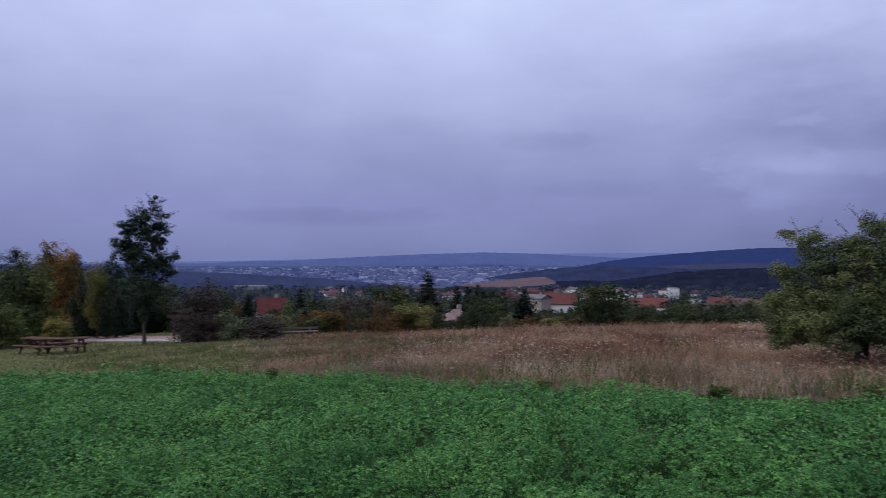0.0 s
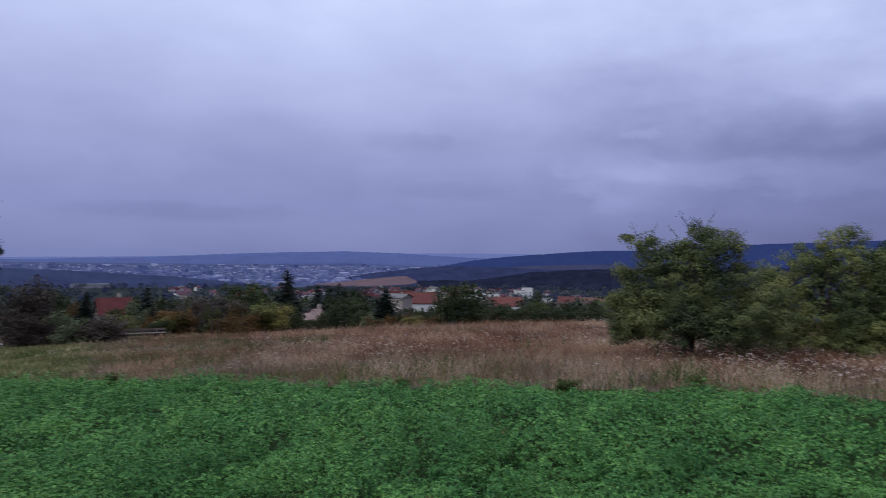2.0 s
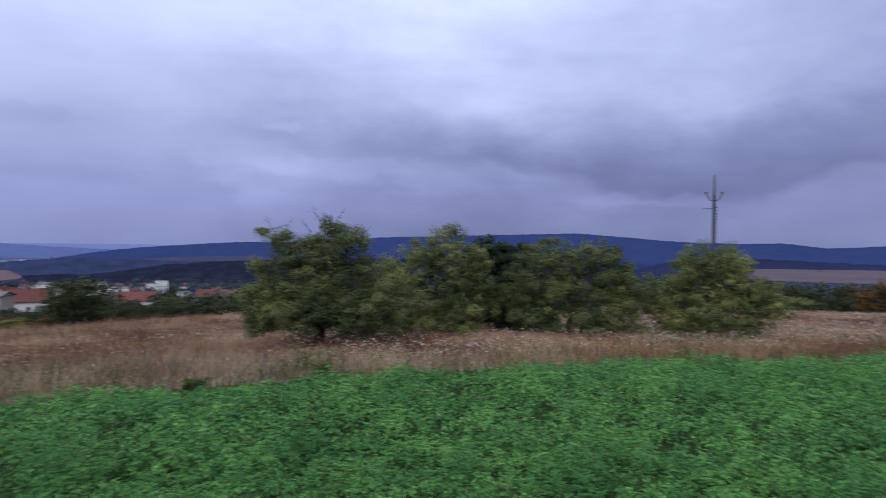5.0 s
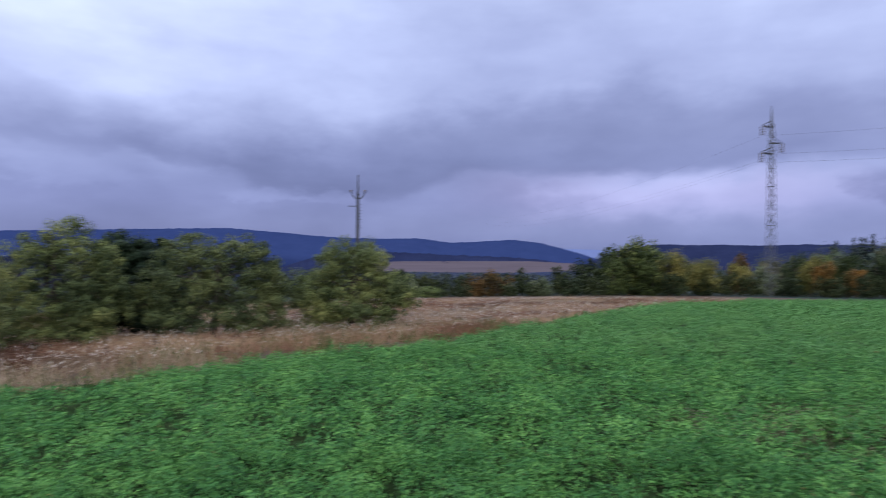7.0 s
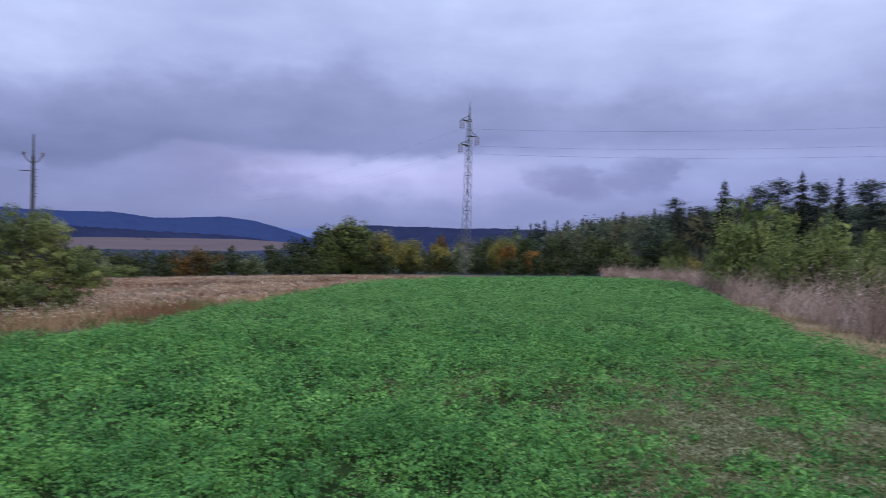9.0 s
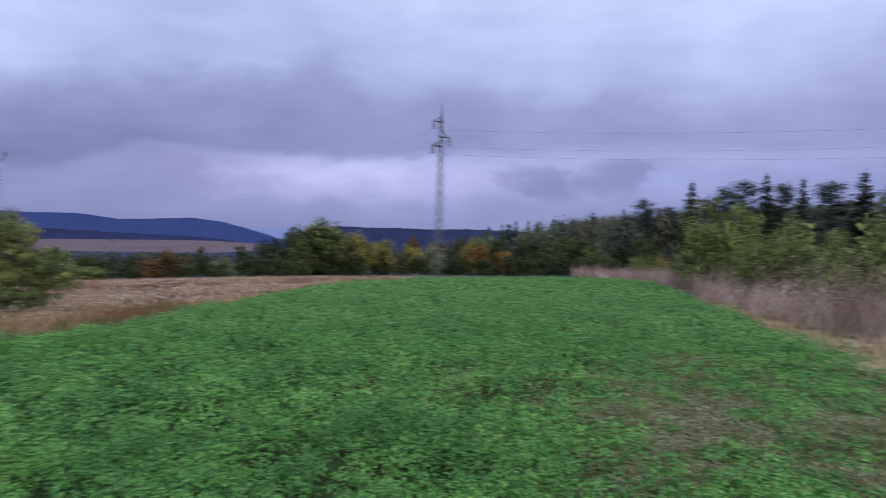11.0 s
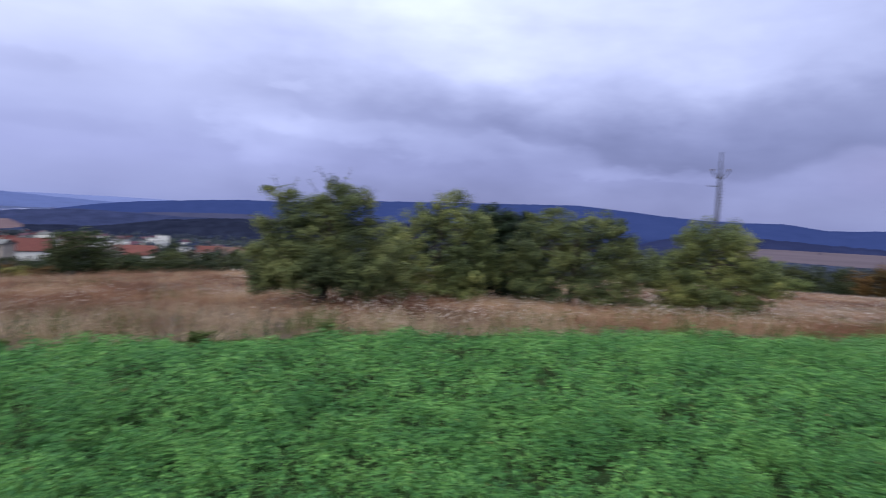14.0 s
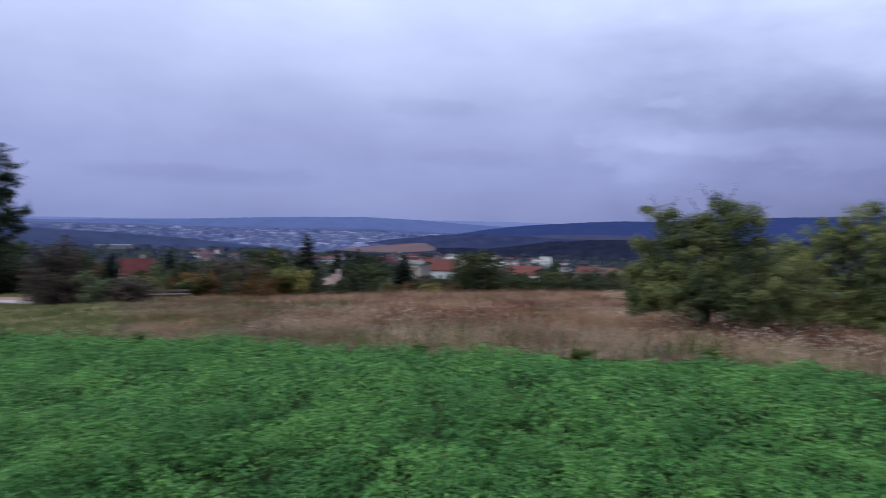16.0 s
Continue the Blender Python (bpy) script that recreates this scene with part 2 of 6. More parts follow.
class Soup:
    """Gathers points and faces for one mesh."""

    def __init__(self):
        self.v, self.f, self.n = [], {3: [], 4: []}, 0

    def put(self, verts, faces):
        verts = np.asarray(verts, float).reshape(-1, 3)
        faces = np.asarray(faces, np.int64)
        self.v.append(verts)
        self.f[faces.shape[1]].append(faces + self.n)
        self.n += len(verts)
        return self

    def box(self, lo, hi, turn=0.0, at=(0, 0, 0)):
        p = np.array([(x, y, z) for z in (lo[2], hi[2]) for y in (lo[1], hi[1]) for x in (lo[0], hi[0])], float)
        c, s = math.cos(turn), math.sin(turn)
        p = np.stack([p[:, 0] * c - p[:, 1] * s + at[0], p[:, 0] * s + p[:, 1] * c + at[1], p[:, 2] + at[2]], -1)
        return self.put(p, [(0, 2, 3, 1), (4, 5, 7, 6), (0, 1, 5, 4), (2, 6, 7, 3), (0, 4, 6, 2), (1, 3, 7, 5)])

    def tube(self, pts, radii, sides=6):
        pts = np.asarray(pts, float)
        d = np.gradient(pts, axis=0)
        d /= np.linalg.norm(d, axis=1)[:, None] + 1e-9
        ref = np.where(np.abs(d[:, 2:3]) > .9, np.array([[1., 0, 0]]), np.array([[0, 0, 1.]]))
        a = np.cross(d, ref)
        a /= np.linalg.norm(a, axis=1)[:, None] + 1e-9
        b = np.cross(d, a)
        ang = np.arange(sides) * 2 * np.pi / sides
        ring = pts[:, None] + np.asarray(radii, float)[:, None, None] * (np.cos(ang)[None, :, None] * a[:, None] + np.sin(ang)[None, :, None] * b[:, None])
        k, n = np.arange(sides), len(pts)
        q = [np.stack([i * sides + k, i * sides + (k + 1) % sides, (i + 1) * sides + (k + 1) % sides, (i + 1) * sides + k], -1) for i in range(n - 1)]
        self.put(ring.reshape(-1, 3), np.concatenate(q))
        for i, flip in ((0, 1), (n - 1, 0)):
            v = np.concatenate([ring[i], pts[i:i + 1]])
            f = np.stack([k, (k + 1) % sides, np.full(sides, sides)], -1)
            self.put(v, f[:, ::-1] if flip else f)
        return self

    def leaves(self, at, length, width, gen, flat=0.5, face=None):
        """One folded rhombus a leaf; flat: how far it turns its face upwards; face: the way that each one looks."""
        at = np.asarray(at, float)
        n = len(at)
        nor = gen.normal(size=(n, 3))
        if face is None:
            nor[:, 2] = np.abs(nor[:, 2]) + flat * 2.5
        else:
            nor = nor * .42 + face
        nor /= np.linalg.norm(nor, axis=1)[:, None]
        a = np.cross(nor, gen.normal(size=(n, 3)))
        a /= np.linalg.norm(a, axis=1)[:, None] + 1e-9
        b = np.cross(nor, a)
        L, W = (np.asarray(length) * gen.uniform(.7, 1.25, n))[:, None], (np.asarray(width) * gen.uniform(.7, 1.25, n))[:, None]
        v = np.stack([at - a * L * .5, at + b * W * .5 + a * L * .08, at + a * L * .5, at - b * W * .5 + a * L * .08], 1)
        i = np.arange(n)[:, None] * 4
        return self.put(v.reshape(-1, 3), i + np.array([[0, 3, 2, 1]]))

    def inner(self, c, rad, gen, n=40, size=.42):
        """Larger leaves inside a crown that close it against the sky."""
        d = gen.normal(size=(n, 3))
        d /= np.linalg.norm(d, axis=1)[:, None]
        rad = np.asarray(rad, float)
        return self.leaves(np.asarray(c) + d * rad * gen.uniform(.3, .68, n)[:, None], rad.mean() * size, rad.mean() * size * .75, gen, .1)

    def blades(self, foot, height, width, gen, lean=0.25):
        """Narrow bent blades of grass, each a quad and a tip."""
        foot = np.asarray(foot, float)
        n = len(foot)
        t = gen.uniform(0, 2 * np.pi, n)
        d = np.stack([np.cos(t), np.sin(t), np.zeros(n)], -1)
        s = np.stack([-np.sin(t + 1.1), np.cos(t + 1.1), np.zeros(n)], -1) * (np.asarray(width) * .5)[:, None] * np.ones((n, 1))
        h = np.asarray(height)[:, None] * np.ones((n, 1))
        z = np.array([[0, 0, 1.]])
        bend = (gen.uniform(.1, 1.0, n) * lean)[:, None]
        mid, tip = foot + z * h * .55 + d * h * bend * .3, foot + z * h + d * h * bend
        v = np.stack([foot - s, foot + s, mid + s * .8, mid - s * .8, tip], 1)
        i = np.arange(n)[:, None] * 5
        base = self.n
        self.put(v.reshape(-1, 3), i + np.array([[0, 1, 2, 3]]))
        self.f[3].append(base + i + np.array([[3, 2, 4]]))
        return self

    def mesh(self, name, mats, soft=False):
        mats = mats if isinstance(mats, (list, tuple)) else [mats]
        return mesh_of(name, np.concatenate(self.v), [np.concatenate(self.f[k]) for k in (3, 4) if self.f[k]], mats, soft=soft)


def part(name, soup, material, parent=None, label="", soft=False):
    """One mesh object from a Soup, a bmesh or a mesh, under a thing or a part."""
    if isinstance(soup, Soup):
        me = soup.mesh(name, material, soft)
    elif isinstance(soup, bpy.types.Mesh):
        me = soup
    else:
        me = bpy.data.meshes.new(name)
        soup.to_mesh(me)
        soup.free()
        me.materials.append(material)
    ob = new(name, me)
    if parent:
        ob.parent = parent
    return tagged(ob, label) if label else ob


def thing(name, at, turn, label, category, group="", kind="", size=1.0):
    ob = new(name)
    ob.empty_display_size = 0.2
    ob.matrix_basis = Matrix.Translation(at) @ Matrix.Rotation(turn, 4, "Z") @ Matrix.Scale(size, 4)
    return tagged(ob, label, category, group, kind)


# ---- materials ----
def material(name, build):
    m = bpy.data.materials.new(name)
    m.use_nodes = True
    n = Nodes(m.node_tree)
    n.add("ShaderNodeOutputMaterial", {0: build(n)})
    return m


def obj_vec(n):
    return n.add("ShaderNodeTexCoord").outputs["Object"]


def world_vec(n):
    return n.add("ShaderNodeNewGeometry").outputs["Position"]


def bsdf(n, colour, rough=0.8, metal=0.0, height=None, depth=0.02, spec=0.3):
    ins = {"Base Color": colour, "Roughness": rough, "Metallic": metal, "Specular IOR Level": spec}
    if height is not None:
        ins["Normal"] = n.add("ShaderNodeBump", {"Height": height, "Strength": 0.7, "Distance": depth}).outputs[0]
    return n.add("ShaderNodeBsdfPrincipled", ins).outputs[0]


def leaf_mat(name, stops, patch=1.2, patch_amount=0.5, through=0.3, rough=0.55, by_object=0.0):
    """Leaves: each takes a colour of its own, and whole sprays drift together."""
    def build(n):
        one = n.add("ShaderNodeNewGeometry").outputs["Random Per Island"]
        drift = n.ramp(n.noise(world_vec(n), patch, 3.0), [(0.36, 0.0), (0.64, 1.0)])
        f = n.math("ADD", n.math("MULTIPLY", one, 1 - patch_amount), n.math("MULTIPLY", drift, patch_amount))
        if by_object:
            who = n.add("ShaderNodeObjectInfo").outputs["Random"]
            f = n.math("ADD", n.math("MULTIPLY", f, 1 - by_object), n.math("MULTIPLY", who, by_object))
        k = len(stops) - 1
        c = n.ramp(f, [(0.1 + 0.8 * i / k, s) for i, s in enumerate(stops)])
        a = bsdf(n, c, rough, spec=0.1)
        b = n.add("ShaderNodeBsdfTranslucent", {0: c}).outputs[0]
        return n.add("ShaderNodeMixShader", {0: through, 1: a, 2: b}).outputs[0]
    return material(name, build)


def noise_mat(name, stops, scale=1.0, rough=0.85, detail=5.0, depth=0.02, metal=0.0, spec=0.3, fine=None, by_object=0.0):
    """A surface of mottled colour and fine relief."""
    def build(n):
        v = world_vec(n) if not by_object else obj_vec(n)
        f = n.noise(v, scale, detail, 0.6)
        g = n.noise(v, fine or scale * 9, 3.0)
        f = n.math("ADD", n.math("MULTIPLY", f, 0.7), n.math("MULTIPLY", g, 0.3))
        if by_object:
            f = n.math("ADD", f, n.math("MULTIPLY", n.math("SUBTRACT", n.add("ShaderNodeObjectInfo").outputs["Random"], 0.5), by_object))
        k = len(stops) - 1
        c = n.ramp(f, [(0.3 + 0.4 * i / k, s) for i, s in enumerate(stops)])
        return bsdf(n, c, rough, metal, g, depth, spec)
    return material(name, build)


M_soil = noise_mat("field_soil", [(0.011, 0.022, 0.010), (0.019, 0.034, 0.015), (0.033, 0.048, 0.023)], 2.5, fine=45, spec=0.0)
M_worn = noise_mat("worn_stubble_ground", [(0.056, 0.064, 0.036), (0.098, 0.102, 0.062), (0.148, 0.146, 0.098)], 2.2, fine=40, spec=0.0)
M_path = noise_mat("trodden_straw", [(.110, .105, .064), (.165, .152, .096), (.225, .204, .140)], 1.2, fine=30, spec=0.0)
M_thatch = noise_mat("dry_thatch", [(0.040, 0.030, 0.027), (0.070, 0.053, 0.047), (0.093, 0.073, 0.064)], 0.5, fine=14, spec=0.03)
M_mown = noise_mat("mown_grass", [(0.049, 0.063, 0.025), (0.077, 0.084, 0.035), (0.115, 0.105, 0.056)], 0.35, fine=12, spec=0.03)
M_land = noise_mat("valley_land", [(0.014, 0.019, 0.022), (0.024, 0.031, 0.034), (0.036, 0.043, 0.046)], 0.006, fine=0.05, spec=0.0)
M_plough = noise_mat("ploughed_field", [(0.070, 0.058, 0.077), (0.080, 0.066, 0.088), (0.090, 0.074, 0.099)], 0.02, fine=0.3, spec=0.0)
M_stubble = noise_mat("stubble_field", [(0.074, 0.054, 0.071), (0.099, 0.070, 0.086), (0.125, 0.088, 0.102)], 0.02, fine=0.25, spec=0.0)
# Haze is painted in: these colours turn bluer and paler with distance.
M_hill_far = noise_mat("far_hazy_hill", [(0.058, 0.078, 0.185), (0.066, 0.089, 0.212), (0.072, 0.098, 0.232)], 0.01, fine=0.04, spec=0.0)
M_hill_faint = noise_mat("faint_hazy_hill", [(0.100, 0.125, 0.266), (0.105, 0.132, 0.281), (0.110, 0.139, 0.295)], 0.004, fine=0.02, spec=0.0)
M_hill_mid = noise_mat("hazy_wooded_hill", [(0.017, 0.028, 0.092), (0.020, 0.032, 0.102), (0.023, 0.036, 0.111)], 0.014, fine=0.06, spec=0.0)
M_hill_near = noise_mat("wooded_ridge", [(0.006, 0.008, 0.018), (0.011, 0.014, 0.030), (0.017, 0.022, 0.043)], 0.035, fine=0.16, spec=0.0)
M_hill_grey = noise_mat("hazed_low_ridge", [(0.014, 0.019, 0.047), (0.022, 0.029, 0.072), (0.032, 0.040, 0.097)], 0.02, fine=0.09, spec=0.0)
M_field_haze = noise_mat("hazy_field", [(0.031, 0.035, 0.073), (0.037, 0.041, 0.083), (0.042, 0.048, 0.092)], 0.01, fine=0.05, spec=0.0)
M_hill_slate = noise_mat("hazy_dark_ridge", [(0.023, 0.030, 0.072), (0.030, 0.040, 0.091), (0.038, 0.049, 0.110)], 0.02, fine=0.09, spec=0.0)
M_hill_navy = noise_mat("hazed_navy_ridge", [(0.011, 0.015, 0.043), (0.015, 0.020, 0.056), (0.020, 0.026, 0.070)], 0.02, fine=0.09, spec=0.0)

M_lucerne = leaf_mat("lucerne_leaf", [(0.024, 0.086, 0.032), (0.044, 0.138, 0.042), (0.075, 0.196, 0.055), (0.135, 0.290, 0.080)], 1.3, 0.36, 0.12)
M_lucerne_far = leaf_mat("distant_lucerne_leaf", [(0.056, 0.152, 0.052), (0.069, 0.174, 0.058), (0.084, 0.196, 0.064), (0.100, 0.216, 0.071)], 0.9, 0.7, 0.2)
M_lucerne_dry = leaf_mat("withered_leaf", [(0.080, 0.090, 0.032), (0.120, 0.118, 0.048), (0.180, 0.160, 0.075)], 2.0, 0.4, 0.3)
M_grass_dry = leaf_mat("dry_grass", [(0.050, 0.022, 0.017), (0.148, 0.072, 0.050), (0.273, 0.161, 0.110), (0.411, 0.297, 0.205)], 0.22, 0.62, 0.3, 0.75)
M_grass_tan = leaf_mat("pale_dry_grass", [(0.107, 0.074, 0.052), (0.240, 0.173, 0.123), (0.459, 0.366, 0.286)], 0.4, 0.5, 0.3, 0.75)
M_grass_green = leaf_mat("green_grass", [(0.031, 0.054, 0.016), (0.058, 0.086, 0.025), (0.102, 0.115, 0.047)], 0.5, 0.5, 0.3, 0.7)
M_grass_olive = leaf_mat("olive_rough_grass", [(.050, .062, .026), (.092, .100, .044), (.160, .150, .082)], 0.35, 0.6, 0.3, 0.75)
M_grass_edge = leaf_mat("yellowish_edge_grass", [(.090, .095, .036), (.165, .155, .065), (.270, .235, .120)], 0.5, 0.5, 0.3, 0.75)
M_litter = leaf_mat("ground_litter", [(0.050, 0.066, 0.030), (0.082, 0.095, 0.050), (0.130, 0.140, 0.088), (0.210, 0.220, 0.160)], 2.0, 0.4, 0.2, 0.8)
M_umbel = leaf_mat("dry_umbel", [(0.300, 0.250, 0.230), (0.480, 0.420, 0.400), (0.680, 0.620, 0.600)], 0.6, 0.4, 0.2, 0.8)
M_reed = leaf_mat("dry_weeds", [(0.100, 0.066, 0.061), (0.188, 0.132, 0.124), (0.305, 0.228, 0.215), (0.470, 0.385, 0.360)], 0.5, 0.5, 0.25, 0.8)
M_bark = noise_mat("dark_bark", [(.018, .014, .013), (.040, .032, .028), (.070, .058, .050)], 6.0, 0.9, fine=40)
M_fruit = leaf_mat("plum_leaf", [(0.031, 0.042, 0.025), (0.052, 0.072, 0.034), (0.087, 0.106, 0.043), (0.152, 0.165, 0.067)], 0.8, 0.5, 0.18)
M_fruit_y = leaf_mat("yellowing_plum_leaf", [(0.033, 0.050, 0.025), (0.073, 0.095, 0.041), (0.130, 0.152, 0.055), (0.235, 0.240, 0.089)], 0.8, 0.5, 0.18)
M_shrub = leaf_mat("light_olive_leaf", [(0.046, 0.066, 0.026), (0.080, 0.108, 0.040), (0.120, 0.152, 0.052), (0.175, 0.206, 0.075)], 0.8, 0.5, 0.3)
# Dark foliage; also stands in for shade among crowded trees.
M_dark_and_shaded_leaf = leaf_mat("dark_and_shaded_leaf", [(0.008, 0.015, 0.012), (0.015, 0.028, 0.017), (0.028, 0.044, 0.024)], 0.8, 0.5, 0.15)
M_olive = leaf_mat("olive_hedge_leaf", [(0.029, 0.042, 0.018), (0.055, 0.075, 0.026), (0.093, 0.115, 0.038), (0.149, 0.159, 0.053)], 0.35, 0.4, 0.25, by_object=0.3)
# Hillside haze is painted in: wood leaves paler, the green ones bluer.
M_wood_brown = leaf_mat("brownish_woodland_leaf", [(0.055, 0.058, 0.042), (0.079, 0.076, 0.048), (0.107, 0.095, 0.057)], 0.1, 0.7, 0.45)
M_woodland = leaf_mat("woodland_leaf", [(0.043, 0.059, 0.048), (0.062, 0.082, 0.061), (0.086, 0.105, 0.071)], 0.12, 0.7, 0.45)
# Valley haze is mixed into the bluish leaf and floor colours.
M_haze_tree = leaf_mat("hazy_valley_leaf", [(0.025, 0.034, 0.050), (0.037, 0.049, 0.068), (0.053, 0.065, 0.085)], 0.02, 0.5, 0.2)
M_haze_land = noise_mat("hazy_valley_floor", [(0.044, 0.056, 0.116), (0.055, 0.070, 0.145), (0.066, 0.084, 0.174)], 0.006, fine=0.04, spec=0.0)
M_oak = leaf_mat("broad_tree_leaf", [(0.013, 0.022, 0.012), (0.023, 0.039, 0.017), (0.044, 0.057, 0.022), (0.073, 0.079, 0.029)], 0.3, 0.4, 0.25, by_object=0.3)
M_hedge = leaf_mat("hedge_leaf", [(0.011, 0.017, 0.010), (0.018, 0.029, 0.013), (0.034, 0.043, 0.019), (0.056, 0.061, 0.024)], 0.3, 0.4, 0.25, by_object=0.3)
M_grey_leaf = leaf_mat("grey_green_leaf", [(0.049, 0.068, 0.039), (0.091, 0.113, 0.062), (0.147, 0.163, 0.096)], 0.5, 0.5, 0.25)
M_purple = leaf_mat("brown_purple_leaf", [(0.025, 0.025, 0.025), (0.049, 0.042, 0.038), (0.085, 0.065, 0.055)], 0.5, 0.4, 0.2)
M_yellow = leaf_mat("yellow_autumn_leaf", [(0.041, 0.051, 0.021), (0.093, 0.099, 0.033), (0.168, 0.153, 0.049), (0.254, 0.209, 0.066)], 0.5, 0.55, 0.3)
M_orange = leaf_mat("orange_autumn_leaf", [(0.033, 0.035, 0.015), (0.081, 0.065, 0.023), (0.173, 0.092, 0.031), (0.271, 0.138, 0.039)], 0.5, 0.6, 0.3)
M_rust = leaf_mat("rust_leaf", [(0.033, 0.031, 0.013), (0.077, 0.047, 0.019), (0.122, 0.066, 0.024)], 0.5, 0.5, 0.25)
M_conifer = leaf_mat("conifer_needle", [(0.005, 0.010, 0.011), (0.011, 0.019, 0.015), (0.019, 0.029, 0.020)], 0.5, 0.3, 0.08)
# Needles carry some painted haze, lifted and tinted bluish.
M_pine = leaf_mat("pine_needle", [(0.017, 0.028, 0.028), (0.028, 0.041, 0.038), (0.043, 0.059, 0.053)], 0.4, 0.5, 0.3)

M_roof_red = noise_mat("red_tile_roof", [(0.064, 0.017, 0.018), (0.087, 0.024, 0.024), (0.112, 0.035, 0.032)], 0.8, 0.8, fine=6, by_object=0.2)
M_roof_old = noise_mat("old_red_tile_roof", [(.045, .014, .017), (.062, .020, .023), (.085, .030, .032)], 0.8, 0.9, fine=6, by_object=0.2, spec=0.05)
M_roof_brown = noise_mat("brown_tile_roof", [(0.052, 0.027, 0.025), (0.073, 0.038, 0.035), (0.101, 0.056, 0.050)], 0.8, 0.8, fine=6, by_object=0.2)
M_roof_pale = noise_mat("bleached_tile_roof", [(.115, .080, .080), (.155, .110, .110), (.200, .148, .146)], 0.8, 0.8, fine=6)
M_roof_grey = noise_mat("grey_roof", [(0.054, 0.057, 0.066), (0.090, 0.093, 0.105), (0.132, 0.132, 0.144)], 0.8, 0.7, fine=6, by_object=0.2)
M_wall_white = noise_mat("white_plaster_wall", [(0.448, 0.448, 0.470), (0.549, 0.549, 0.566), (0.627, 0.622, 0.627)], 0.4, 0.9, fine=5)
M_wall_beige = noise_mat("beige_plaster_wall", [(0.197, 0.173, 0.159), (0.257, 0.226, 0.211), (0.304, 0.276, 0.259)], 0.4, 0.9, fine=5, by_object=0.3)
# Far houses: lilac haze is put into the wall and roof colours.
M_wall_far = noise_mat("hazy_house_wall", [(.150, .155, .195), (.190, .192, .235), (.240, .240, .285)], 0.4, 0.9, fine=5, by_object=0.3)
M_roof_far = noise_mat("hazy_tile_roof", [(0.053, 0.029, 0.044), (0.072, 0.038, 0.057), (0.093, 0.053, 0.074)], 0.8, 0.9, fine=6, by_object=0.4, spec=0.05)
M_glass = material("window_glass", lambda n: bsdf(n, (0.02, 0.025, 0.035, 1), 0.08, spec=0.6))
M_frame = noise_mat("window_frame_paint", [(.45, .44, .42), (.62, .61, .58)], 2.0, 0.5)
M_wood = noise_mat("weathered_wood", [(0.051, 0.027, 0.024), (0.082, 0.046, 0.038), (0.128, 0.076, 0.066)], 3.0, 0.9, fine=30, spec=0.05)
M_wood_dark = noise_mat("dark_weathered_wood", [(.022, .013, .012), (.036, .022, .019), (.055, .036, .030)], 3.0, 0.8, fine=30)
M_wood_pale = noise_mat("bleached_wood", [(.070, .052, .048), (.105, .080, .075), (.150, .118, .110)], 3.0, 0.8, fine=30)
M_steel = noise_mat("galvanised_steel", [(0.052, 0.055, 0.071), (0.074, 0.078, 0.098), (0.097, 0.102, 0.125)], 1.5, 0.5, metal=0.6, fine=10)
M_concrete = noise_mat("concrete_pole", [(0.026, 0.028, 0.040), (0.038, 0.040, 0.054), (0.052, 0.054, 0.070)], 1.2, 0.85, fine=14)
M_dark_metal = noise_mat("dark_metal", [(.030, .030, .035), (.055, .055, .060)], 3.0, 0.6, metal=0.4)
M_ceramic = noise_mat("brown_ceramic", [(.060, .045, .045), (.100, .075, .070)], 5.0, 0.3)
M_paving = noise_mat("pale_paving", [(0.190, 0.180, 0.210), (0.240, 0.230, 0.260), (0.300, 0.290, 0.320)], 0.6, 0.8, fine=6)
M_clay = noise_mat("red_clay", [(.150, .085, .080), (.200, .112, .105), (.250, .145, .135)], 0.6, 0.9, fine=6)


# Building colours with the distance haze put in: bluish and soft.
def city_haze_colours(n):
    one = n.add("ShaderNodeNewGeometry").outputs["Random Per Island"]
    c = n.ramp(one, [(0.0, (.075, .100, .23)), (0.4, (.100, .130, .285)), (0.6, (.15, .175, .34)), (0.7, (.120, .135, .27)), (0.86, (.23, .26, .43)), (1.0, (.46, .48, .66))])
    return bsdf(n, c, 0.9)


M_city = material("hazy_city_walls", city_haze_colours)


